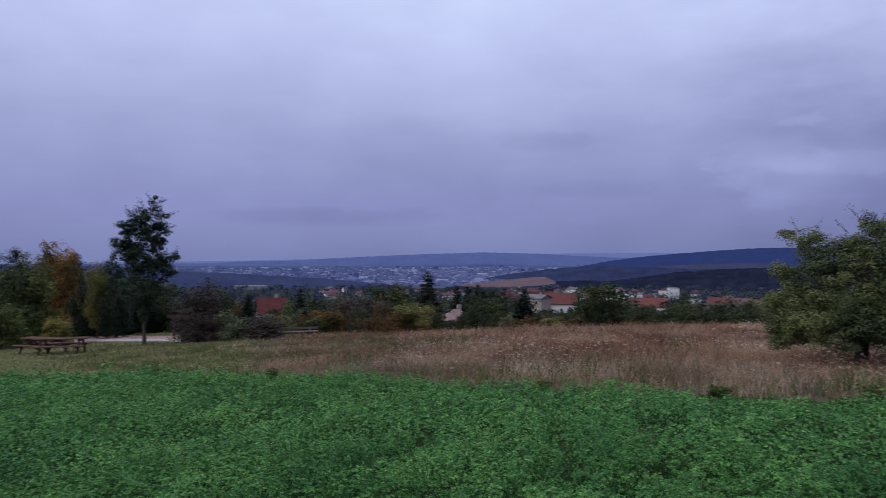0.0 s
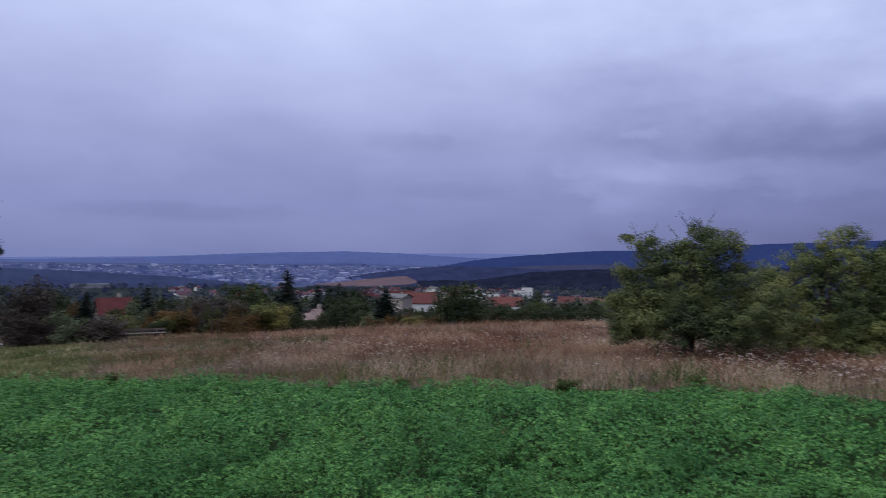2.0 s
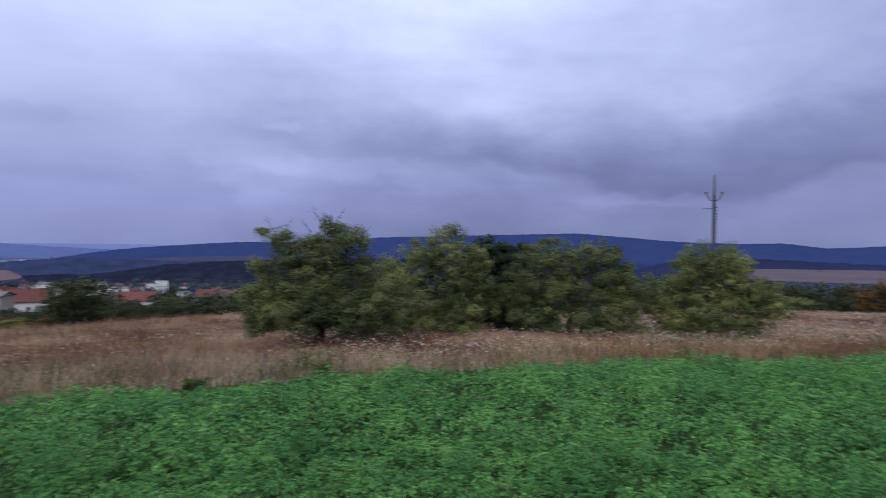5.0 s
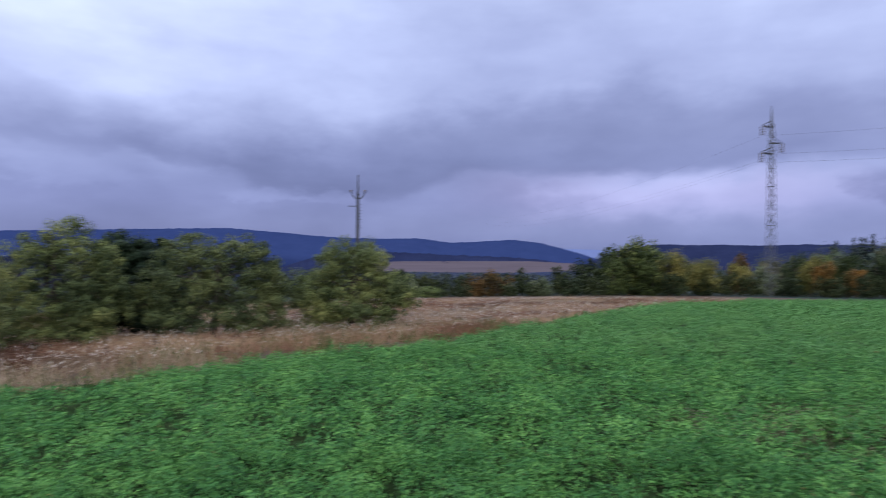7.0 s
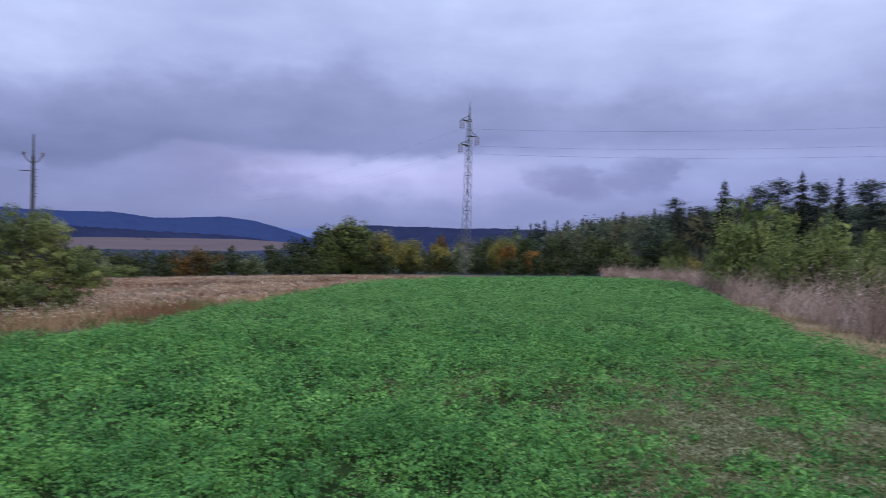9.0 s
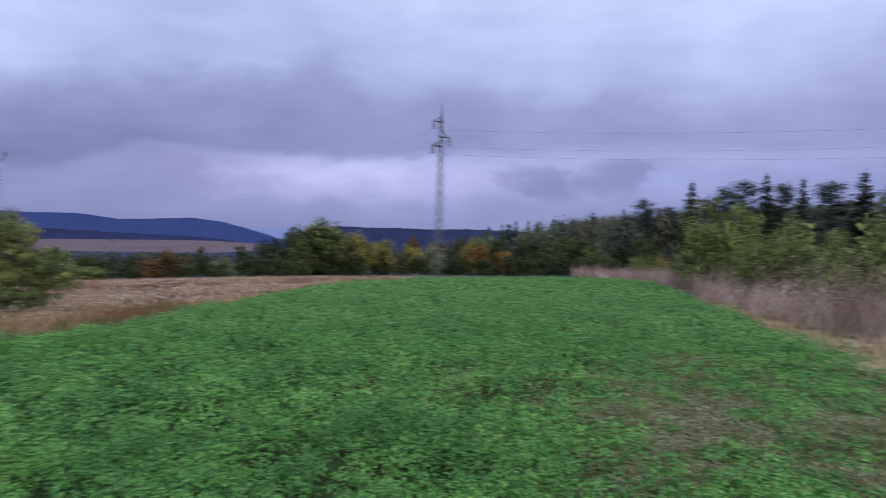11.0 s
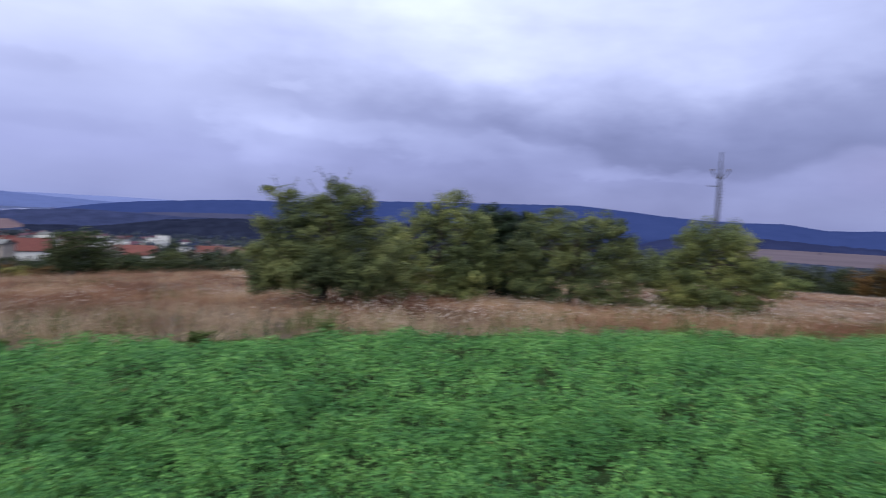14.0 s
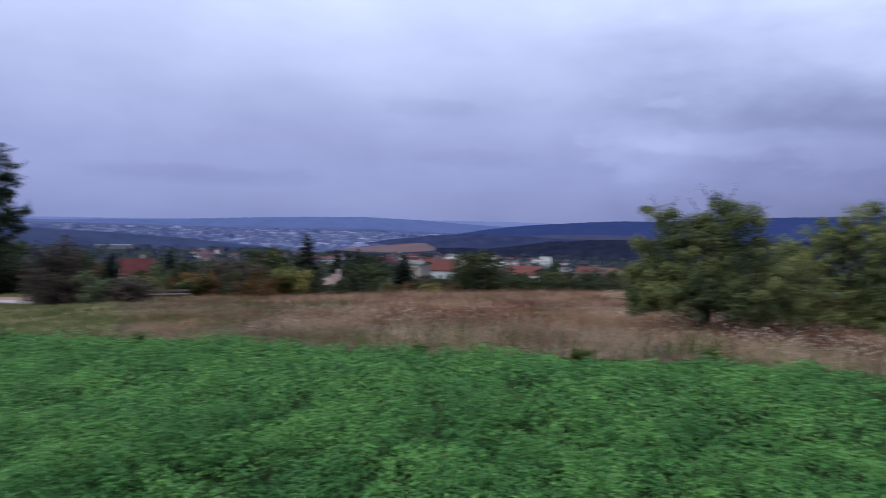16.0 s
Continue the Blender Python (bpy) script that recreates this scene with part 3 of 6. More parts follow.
# ---- ground ----
def build_ground():
    az = np.arange(-180, 180, 2.0)
    r = np.concatenate([[0.4], 0.8 * 1.055 ** np.arange(0, 164)])
    r = np.minimum(r, 4950)
    A, R = np.meshgrid(az, r)
    x, y = R * np.sin(np.radians(A)), R * np.cos(np.radians(A))
    z = ground(x, y)
    na, nr = len(az), len(r)
    v = np.concatenate([np.stack([x, y, z], -1).reshape(-1, 3), [[0, 0, 0]]])
    i, j = np.meshgrid(np.arange(nr - 1), np.arange(na), indexing="ij")
    q = np.stack([i * na + j, (i + 1) * na + j, (i + 1) * na + (j + 1) % na, i * na + (j + 1) % na], -1).reshape(-1, 4)
    k = np.arange(na)
    tri = np.stack([k, (k + 1) % na, np.full(na, len(v) - 1)], -1)
    qa, qr = A[:-1].ravel() + 1.0, np.sqrt(R[:-1] * R[1:]).ravel()
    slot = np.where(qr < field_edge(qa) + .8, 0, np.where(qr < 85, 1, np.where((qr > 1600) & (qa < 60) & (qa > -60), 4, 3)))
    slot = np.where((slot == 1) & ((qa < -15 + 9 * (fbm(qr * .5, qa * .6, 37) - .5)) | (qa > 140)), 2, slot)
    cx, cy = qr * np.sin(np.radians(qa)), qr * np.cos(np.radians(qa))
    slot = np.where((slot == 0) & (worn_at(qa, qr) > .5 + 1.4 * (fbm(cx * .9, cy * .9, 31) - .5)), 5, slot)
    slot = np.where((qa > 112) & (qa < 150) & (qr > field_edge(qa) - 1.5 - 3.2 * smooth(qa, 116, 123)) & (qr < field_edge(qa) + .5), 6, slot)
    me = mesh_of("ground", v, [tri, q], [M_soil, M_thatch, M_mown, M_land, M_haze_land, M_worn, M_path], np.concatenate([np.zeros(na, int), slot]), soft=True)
    tagged(part("ground", me, None), "sloping hillside ground of field, meadow and valley", "ground", kind="structure")


build_ground()


def ridge(name, r0, r1, crest, mat, label, drop=0.9, shaggy=0.05, seed=1):
    """A long hill: crest holds bearing and upward angle of its skyline; it stands between two distances."""
    a0, a1 = crest[0][0], crest[-1][0]
    az = np.arange(a0, a1 + .01, 0.15 if r1 < 2000 else 0.2)
    top = table(az, *crest) + shaggy * (fbm(az * 3.0, az * 0 + seed, seed, 4) - 0.5) + shaggy * .6 * (vnoise(az * 9, az * 0, seed + 9) - .5) + (.035 if r1 < 2500 else .012) * (vnoise(az * 31, az * 0, seed + 5) - .5)
    rc = r0 + (r1 - r0) * .6
    ks = np.linspace(0, 1, 9)
    rows = []
    for k in ks:
        rr = r0 + (rc - r0) * k
        lo = EYE + r0 * np.tan(np.radians(top - drop))
        hi = EYE + rc * np.tan(np.radians(top))
        rows.append((rr, lo + (hi - lo) * (1 - (1 - k) ** 1.7)))
    for k in (0.3, 0.65, 1.0):
        rr = rc + (r1 - rc) * k
        rows.append((rr, hi - (hi - lo) * k * k))
    R = np.stack([np.full(len(az), r) for r, z in rows])
    Z = np.stack([z for r, z in rows])
    A = np.radians(az)[None]
    X, Y = R * np.sin(A), R * np.cos(A)
    Z = Z + (fbm(X * .01, Y * .01, seed + 4) - .5) * r0 * .004 * np.linspace(0, 1, len(rows))[:, None] * (np.arange(len(rows)) < 8)[:, None]
    under = np.stack([X[0], Y[0], np.minimum(Z[0], ground(X[0], Y[0])) - 5], -1)
    v = np.concatenate([under, np.stack([X, Y, Z], -1).reshape(-1, 3)])
    n, m = len(az), len(rows) + 1
    i, j = np.meshgrid(np.arange(m - 1), np.arange(n - 1), indexing="ij")
    q = np.stack([i * n + j, i * n + j + 1, (i + 1) * n + j + 1, (i + 1) * n + j], -1).reshape(-1, 4)
    tagged(part(name, mesh_of(name, v, [q[:, ::-1]], [mat], soft=True), None), label, "hill", kind="structure")


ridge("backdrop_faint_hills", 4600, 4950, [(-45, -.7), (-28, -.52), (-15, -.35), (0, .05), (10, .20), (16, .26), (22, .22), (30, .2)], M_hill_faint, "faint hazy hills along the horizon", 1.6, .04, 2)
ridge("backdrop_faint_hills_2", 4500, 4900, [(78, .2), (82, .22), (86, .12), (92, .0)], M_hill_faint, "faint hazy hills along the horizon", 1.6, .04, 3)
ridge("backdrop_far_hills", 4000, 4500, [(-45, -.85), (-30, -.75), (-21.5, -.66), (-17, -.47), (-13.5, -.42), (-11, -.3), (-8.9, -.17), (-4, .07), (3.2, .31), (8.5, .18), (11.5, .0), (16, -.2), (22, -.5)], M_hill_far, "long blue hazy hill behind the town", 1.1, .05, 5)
ridge("backdrop_wooded_hills", 2900, 3700, [(11.5, -.9), (14.1, -.41), (15.9, -.17), (17.2, .0), (21.6, .37), (25.2, .60), (28.3, .63), (36.8, 1.2), (47.7, 1.58), (53.5, 1.75), (57.7, 1.42), (60, 1.22), (63, 1.05), (66, .98), (69, 1.07), (72.1, .71), (74, .8), (77.2, .98), (79.5, .75), (81.5, .25), (83.1, -.2), (85, -.8)], M_hill_mid, "long wooded hill range, blued by haze", 2.2, .06, 7)
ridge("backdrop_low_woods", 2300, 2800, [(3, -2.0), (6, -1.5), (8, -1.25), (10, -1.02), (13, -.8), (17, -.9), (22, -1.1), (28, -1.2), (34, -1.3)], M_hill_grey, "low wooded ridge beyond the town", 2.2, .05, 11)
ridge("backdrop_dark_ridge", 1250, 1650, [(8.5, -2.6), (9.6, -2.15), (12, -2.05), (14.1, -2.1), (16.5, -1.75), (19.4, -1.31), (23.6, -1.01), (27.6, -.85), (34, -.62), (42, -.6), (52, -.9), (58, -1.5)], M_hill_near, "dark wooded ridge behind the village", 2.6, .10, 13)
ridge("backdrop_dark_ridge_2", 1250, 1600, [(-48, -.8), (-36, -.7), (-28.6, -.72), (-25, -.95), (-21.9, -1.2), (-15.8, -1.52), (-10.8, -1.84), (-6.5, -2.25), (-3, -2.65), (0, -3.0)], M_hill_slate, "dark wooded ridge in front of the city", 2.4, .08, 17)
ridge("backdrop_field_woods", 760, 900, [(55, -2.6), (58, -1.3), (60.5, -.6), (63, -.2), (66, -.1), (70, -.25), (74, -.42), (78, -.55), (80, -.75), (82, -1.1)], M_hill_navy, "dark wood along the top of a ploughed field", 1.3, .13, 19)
ridge("backdrop_navy_ridge", 1900, 2400, [(83.5, -1.0), (86, .1), (87.5, .45), (89.3, .66), (92, .6), (94.1, .64), (97, .58), (99.9, .69), (104, .6), (112, .4)], M_hill_navy, "dark wooded ridge, blued by haze", 2.2, .06, 23)


def hill_field(name, a0, a1, r0, r1, top, foot, mat, label):
    """A bare field lying on a far slope, between two distances."""
    az, k = np.linspace(a0, a1, 40), np.linspace(0, 1, 8)
    A, K = np.meshgrid(az, k)
    R = r0 + (r1 - r0) * K
    u = (A - a0) / (a1 - a0)
    e0, e1 = np.interp(u, np.linspace(0, 1, len(foot)), foot), np.interp(u, np.linspace(0, 1, len(top)), top)
    Z = EYE + R * np.tan(np.radians(e0 + (e1 - e0) * K ** .8))
    X, Y = R * np.sin(np.radians(A)), R * np.cos(np.radians(A))
    v = np.stack([X, Y, Z], -1).reshape(-1, 3)
    low = v.copy()
    low[:, 2] -= 8
    mid = v.mean(0)
    low[:, :2] += (low[:, :2] - mid[:2]) * .03
    n = len(az)
    i, j = np.meshgrid(np.arange(7), np.arange(n - 1), indexing="ij")
    q = np.stack([i * n + j, i * n + j + 1, (i + 1) * n + j + 1, (i + 1) * n + j], -1).reshape(-1, 4)
    rim = np.concatenate([np.arange(n), np.arange(2, 9) * n - 1, np.arange(8 * n - 2, 7 * n - 1, -1), np.arange(6, 0, -1) * n])
    nxt = np.roll(rim, -1)
    side = np.stack([rim, rim + len(v), nxt + len(v), nxt], -1)
    me = mesh_of(name, np.concatenate([v, low]), [q[:, ::-1], side], [mat, M_hill_slate], np.concatenate([np.zeros(len(q), int), np.ones(len(side), int)]))
    tagged(part(name, me, None), label, "field", kind="structure")


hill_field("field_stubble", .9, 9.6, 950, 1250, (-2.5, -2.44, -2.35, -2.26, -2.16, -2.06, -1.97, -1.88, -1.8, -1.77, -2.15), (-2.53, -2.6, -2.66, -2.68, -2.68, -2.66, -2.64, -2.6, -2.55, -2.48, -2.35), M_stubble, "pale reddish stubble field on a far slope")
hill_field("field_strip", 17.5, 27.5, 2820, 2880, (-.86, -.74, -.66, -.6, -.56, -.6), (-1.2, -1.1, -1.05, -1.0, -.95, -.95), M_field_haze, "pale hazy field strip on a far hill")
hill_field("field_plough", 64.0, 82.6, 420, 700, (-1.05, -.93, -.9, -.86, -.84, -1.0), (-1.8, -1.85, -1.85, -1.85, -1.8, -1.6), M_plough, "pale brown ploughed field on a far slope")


# ---- lucerne crop ----
def polar_points(gen, n, a0, a1, r0, r1):
    a = gen.uniform(a0, a1, n)
    r = np.sqrt(gen.uniform(r0 * r0, r1 * r1, n))
    return a, r, r * np.sin(np.radians(a)), r * np.cos(np.radians(a))


def lucerne(name, seed, per_m2, a0, a1, r0, r1, shoots, count, spread, size, trefoil, label, green=None, flat=.2, skirt=6, tuft=.02):
    """Plants of several leaning shoots, each with leaflets up its stem; plants crowd into hummocks with gaps between."""
    green = green or M_lucerne
    gen = np.random.default_rng(seed)
    area = .5 * (r1 * r1 - r0 * r0) * radians(a1 - a0)
    a, r, x, y = polar_points(gen, int(area * per_m2), a0, a1, r0, r1)
    a = (a + 180) % 360 - 180
    edge = field_edge(a) + (fbm(x * .8, y * .8, 21) - .5) * .35 - (4.0 + gen.normal(0, 1.0, len(a))) * smooth(a, 114, 122) * (1 - smooth(a, 140, 170))
    worn = worn_at(a, r)
    bare = fbm(x * .55, y * .55, 31) + .35 * (fbm(x * 2.2, y * 2.2, 33) - .5)
    hump = .45 * fbm(x * .8, y * .8, 41) + .55 * fbm(x * 2.3, y * 2.3, 43)
    # hollows between the hummocks hold few plants
    ok = (r < edge) & ((bare > .02 + .66 * worn) | (gen.uniform(0, 1, len(x)) < .11 * smooth(bare, .25, .6))) & (gen.uniform(0, 1, len(x)) < .42 + .8 * smooth(hump, .34, .50))
    a, r, x, y, edge, worn, hump = a[ok], r[ok], x[ok], y[ok], edge[ok], worn[ok], hump[ok]
    tall = (.13 + .27 * smooth(hump, .34, .66) * gen.uniform(.75, 1.2, len(x))) * (1 - .5 * worn)
    tall *= .6 + .4 * smooth(np.minimum(edge - r, 2), 0, 1.2)
    tall *= 1 - .72 * smooth(a, 108, 116) * (1 - smooth(edge - r, .3, 3)) * (1 - smooth(a, 140, 165))
    k = np.repeat(np.arange(len(x)), shoots)
    t, d = gen.uniform(0, 2 * np.pi, len(k)), np.abs(gen.normal(0, spread, len(k)))
    way = np.stack([np.cos(t), np.sin(t)], -1)
    high = tall[k] * np.clip(1 - .5 * (d / (spread * 2.2)) ** 2, .3, 1) * gen.uniform(.6, 1.2, len(k))
    q = np.repeat(np.arange(len(k)), count)
    # leaflets gather in a tuft at the tip of each shoot
    u = 1 - .6 * gen.uniform(0, 1, len(q)) ** 2.2
    out = (d[q] * (.45 + .7 * u))[:, None] * way[q] + gen.normal(0, tuft, (len(q), 2))
    px, py = x[k][q] + out[:, 0], y[k][q] + out[:, 1]
    at = np.stack([px, py, ground(px, py) + high[q] * u], -1)
    tip = np.concatenate([out / (spread * 1.5), np.full((len(q), 1), .75)], 1)
    dry = gen.uniform(0, 1, len(q)) < .003 + .05 * worn[k][q]
    # broad older leaves low in the plant
    low = np.repeat(np.arange(len(x)), skirt)
    lx, ly = x[low] + gen.normal(0, spread * 1.1, len(low)), y[low] + gen.normal(0, spread * 1.1, len(low))
    base_leaves = np.stack([lx, ly, ground(lx, ly) + tall[low] * gen.uniform(.05, .42, len(low))], -1)
    for sel, tag, mat in ((~dry, name, green), (dry, name + "_withered", M_lucerne_dry)):
        p = at[sel]
        s = Soup()
        for i in range(3 if trefoil else 1):
            o = gen.normal(0, size * .42, (len(p), 3)) * (1, 1, .4) * trefoil
            s.leaves(p + o, size, size * .62, gen, flat, tip[sel])
        if mat is green and skirt:
            s.leaves(base_leaves, size * 1.7, size * 1.1, gen, flat)
        ob = part(tag, s, mat)
        tagged(ob, label if mat is green else "withered yellow leaves among the lucerne", "crop", kind="stuff")


lucerne("lucerne_near", 101, 48, -40, 142, 2.2, 6.5, 8, 8, .10, .023, True, "dense bushy green lucerne plants in clumps", skirt=10)
lucerne("lucerne_middle", 102, 30, -40, 142, 6.3, 15, 7, 8, .12, .036, False, "dense bushy green lucerne plants in clumps", skirt=5, tuft=.028)
lucerne("lucerne_far", 103, 18, 55, 132, 14.7, 34, 5, 5, .13, .060, False, "dense green lucerne on the open field", M_lucerne_far, .9, 2, .05)
lucerne("lucerne_farthest", 107, 9, 84, 122, 33.5, 80, 4, 3, .2, .12, False, "even green lucerne towards the field's far end", M_lucerne_far, 1.2, 2, .09)
lucerne("lucerne_far_strip", 104, 14, -50, -8, 14.7, 24, 5, 5, .13, .06, False, "dense green lucerne along the mown grass", skirt=3, tuft=.04)
lucerne("lucerne_underfoot", 106, 16, -40, 142, .7, 2.2, 6, 5, .09, .05, False, "bushy green lucerne plants")
lucerne("lucerne_behind", 105, 10, 142, 320, .7, 9, 5, 4, .11, .05, False, "bushy green lucerne plants")


# ---- dry meadow ----
def meadow(name, seed, per_m2, a0, a1, r0, r1, h0, h1, width, mat, label, lean=.6, gate=None, inside=False, bunch=1, bunch_wide=.12):
    gen = np.random.default_rng(seed)
    area = .5 * (r1 * r1 - r0 * r0) * radians(a1 - a0)
    a, r, x, y = polar_points(gen, int(area * per_m2 / bunch), a0, a1, r0, r1)
    size = gen.uniform(.65, 1.3, len(a))
    if bunch > 1:
        # each tussock fans out from its middle
        k = np.repeat(np.arange(len(a)), bunch)
        d = gen.normal(0, 1, (len(k), 2)) * (bunch_wide * size[k])[:, None] * (1 + r[k] * .01)[:, None]
        x, y = x[k] + d[:, 0], y[k] + d[:, 1]
        size = size[k] * np.exp(-.12 * (d ** 2).sum(1) / (bunch_wide * size[k]) ** 2)
        a, r = np.degrees(np.arctan2(x, y)), np.hypot(x, y)
    edge = field_edge(a) + (fbm(x * .8, y * .8, 21) - .5) * .5
    ok = (r < edge) if inside else (r > edge - .15)
    if gate is not None:
        ok &= gate(a, r, x, y, gen)
    a, r, x, y, size = a[ok], r[ok], x[ok], y[ok], size[ok]
    h = size * (h0 + (h1 - h0) * gen.uniform(0, 1, len(x)) ** 1.5) * (.45 + .6 * fbm(x * .35, y * .35, seed) + .5 * fbm(x * 1.4, y * 1.4, seed + 3)) * (.55 + .45 * smooth(a, -8, 8)) * (1 if inside else (.45 + .55 * smooth(r - edge[ok], 0, 1.6))) * (1 - .42 * smooth(a, 21, 28) * (1 - smooth(a, 96, 104)) * smooth(r - edge[ok], 2, 6))
    foot = np.stack([x, y, ground(x, y) - .02], -1)
    s = Soup().blades(foot, h, width * gen.uniform(.6, 1.4, len(x)), gen, lean)
    tagged(part(name, s, mat), label, "grass", kind="stuff")
    return foot, h, gen


def heads(name, foot, h, gen, share, size, count, mat, label, flat=.2, tall=1.0):
    """Seed heads: a small bunch of flakes on top of some of the blades."""
    pick = gen.uniform(0, 1, len(foot)) < share
    f, hh = foot[pick], h[pick]
    k = np.repeat(np.arange(len(f)), count)
    at = f[k] + np.stack([gen.normal(0, size * .9, len(k)), gen.normal(0, size * .9, len(k)), hh[k] * tall + gen.normal(0, size * (.4 if flat > .6 else 1.6), len(k))], -1)
    tagged(part(name, Soup().leaves(at, size, size * .7, gen, flat), mat), label, "grass", kind="stuff")


def main_meadow(a, r, x, y, gen):
    return (a > -17) | ((a > -28) & (r < 34) & (fbm(x * .3, y * .3, 51) > .42))


def before_crest(a, r):
    return r < table(a, (-20, 44), (-12, 42), (0, 40), (10, 40), (25, 45), (45, 52), (70, 64), (96, 72))


def patch(x, y):
    return fbm(x * .2, y * .2, 61)


def rusty(a, r, x, y, gen):
    return main_meadow(a, r, x, y, gen) & (a > -19 + 12 * fbm(x * .35, y * .35, 69) + gen.normal(0, 1.0, len(a))) & before_crest(a, r) & (r > field_edge(a) + 1.4) & (patch(x, y) + .04 * gen.normal(size=len(a)) > .39)


def pale(a, r, x, y, gen):
    return main_meadow(a, r, x, y, gen) & before_crest(a, r) & (r > field_edge(a) + .5) & (patch(x, y) + .04 * gen.normal(size=len(a)) < .48)


def verge(a, r, x, y, gen):
    return main_meadow(a, r, x, y, gen) & (r < field_edge(a) + 1.0 + 2.4 * fbm(x * .3, y * .3, 67))


f1 = meadow("meadow_rusty_grass", 201, 125, -28, 92, 9.5, 24, .22, .58, .0135, M_grass_dry, "tall rust-brown dry meadow grass", .6, gate=rusty, bunch=9)
heads("meadow_rusty_heads", *f1, .5, .030, 4, M_grass_dry, "rust-brown seed heads of the meadow grass", .1, .95)
f2 = meadow("meadow_pale_grass", 202, 115, -28, 92, 9.5, 24, .18, .52, .0135, M_grass_tan, "tall straw-coloured dry meadow grass", .6, gate=pale, bunch=9)
heads("meadow_pale_heads", *f2, .45, .028, 4, M_grass_tan, "straw-coloured seed heads", .1, .97)
f3 = meadow("meadow_far_rusty_grass", 203, 34, -18, 96, 24, 72, .2, .5, .026, M_grass_dry, "tall rust-brown dry meadow grass", .9, gate=rusty, bunch=6, bunch_wide=.2)
heads("meadow_far_rusty_heads", *f3, .25, .06, 2, M_grass_dry, "rust-brown seed heads of the meadow grass", .1, .95)
meadow("meadow_far_pale_grass", 204, 34, -18, 96, 24, 72, .2, .46, .026, M_grass_tan, "tall straw-coloured dry meadow grass", .9, gate=pale, bunch=6, bunch_wide=.2)
meadow("meadow_edge_grass", 205, 80, -20, 92, 9.5, 60, .15, .40, .013, M_grass_edge, "short yellow-green grass along the crop's edge", 1.0, gate=verge, bunch=8)
meadow("meadow_green_tufts", 206, 60, -30, 92, 9.5, 30, .25, .62, .014, M_grass_green, "green tufts in the dry meadow", .9, gate=lambda a, r, x, y, g: main_meadow(a, r, x, y, g) & (fbm(x * .3, y * .3, 95) > .52), bunch=24, bunch_wide=.2)
meadow("meadow_olive_grass", 217, 70, -31, -4, 13, 42, .15, .45, .018, M_grass_olive, "olive-green rough grass at the meadow's end", .9, gate=lambda a, r, x, y, g: (a > -24) | (fbm(x * .3, y * .3, 99) > .46), bunch=12, bunch_wide=.2)
f7 = meadow("meadow_umbels", 207, 18, -6, 92, 10, 32, .32, .6, .010, M_grass_dry, "dry stalks of wild carrot", .12, gate=lambda a, r, x, y, g: (r > field_edge(a) + 1.2) & (r < 22 + .25 * np.maximum(a - 20, 0)) & (fbm(x * .22, y * .22, 91) + .12 * g.normal(size=len(a)) > .60 - .22 * smooth(a, 20, 36)))
heads("meadow_umbel_heads", *f7, .8, .025, 9, M_umbel, "whitish dry flower heads of wild carrot", .7, 1.0)
f8 = meadow("meadow_far_umbels", 208, 7, 24, 96, 30, 66, .3, .5, .02, M_grass_dry, "dry stalks of wild carrot", .12, gate=lambda a, r, x, y, g: before_crest(a, r) & (fbm(x * .15, y * .15, 93) > .42))
heads("meadow_far_umbel_heads", *f8, .55, .05, 5, M_umbel, "whitish dry flower heads of wild carrot", .7, 1.0)
# weeds along the hedge side of the field
f9 = meadow("verge_weeds", 209, 110, 106, 150, 10, 75, .75, 1.9, .018, M_reed, "tall dry purplish weeds along the hedge", 1.1, bunch=14, bunch_wide=.32, gate=lambda a, r, x, y, g: (r < field_edge(a) + 8) & (r > field_edge(a) + .3 * smooth(a, 112, 118)) & (fbm(x * .7, y * .7, 97) + .08 * g.normal(size=len(a)) > .42) & (g.uniform(0, 1, len(a)) < 24 / np.maximum(r, 24)))
meadow("verge_far_weeds", 220, 34, 108.5, 120, 34, 104, .9, 2.0, .05, M_reed, "tall dry purplish weeds at the field's far corner", 1.0, bunch=14, bunch_wide=.35,
              gate=lambda a, r, x, y, g: (a > 109.2) & (r > field_edge(a) + .5) & (r < field_edge(a) + 16))
heads("verge_pale_heads", *f9, .035, .05, 5, M_umbel, "whitish fluffy seed heads of the tall weeds", .2, 1.0)
heads("verge_weed_heads", *f9, .6, .05, 4, M_reed, "dry brown seed heads of the tall weeds", .1, .95)
meadow("verge_short_grass", 210, 150, 112, 146, 7, 34, .06, .24, .016, M_grass_tan, "short worn straw-coloured grass", gate=lambda a, r, x, y, g: r < field_edge(a) + 2.2)
meadow("verge_path_grass", 215, 170, 111, 142, 6, 40, .05, .2, .016, M_grass_tan, "short worn straw-coloured grass beside the crop", .8, inside=True, gate=lambda a, r, x, y, g: r > field_edge(a) - 1.6 - 3.2 * smooth(a, 116, 123) - 2.4 * g.uniform(0, 1, len(a)) ** 2)
meadow("mown_grass_blades", 211, 26, -44, -14, 19, 62, .05, .16, .03, M_grass_green, "short mown grass round the picnic table", gate=lambda a, r, x, y, g: r > field_edge(a) + .3)
meadow("mown_grass_dry_blades", 212, 12, -44, -14, 18, 62, .08, .3, .025, M_grass_tan, "straw-coloured grass among the mown green")
meadow("worn_straw", 213, 230, 92, 142, 2.4, 12, .03, .10, .007, M_litter, "short straw between the lucerne plants", .8, inside=True,
             gate=lambda a, r, x, y, g: fbm(x * .55, y * .55, 31) + .1 * g.normal(size=len(a)) < .26 + .42 * worn_at(a, r))
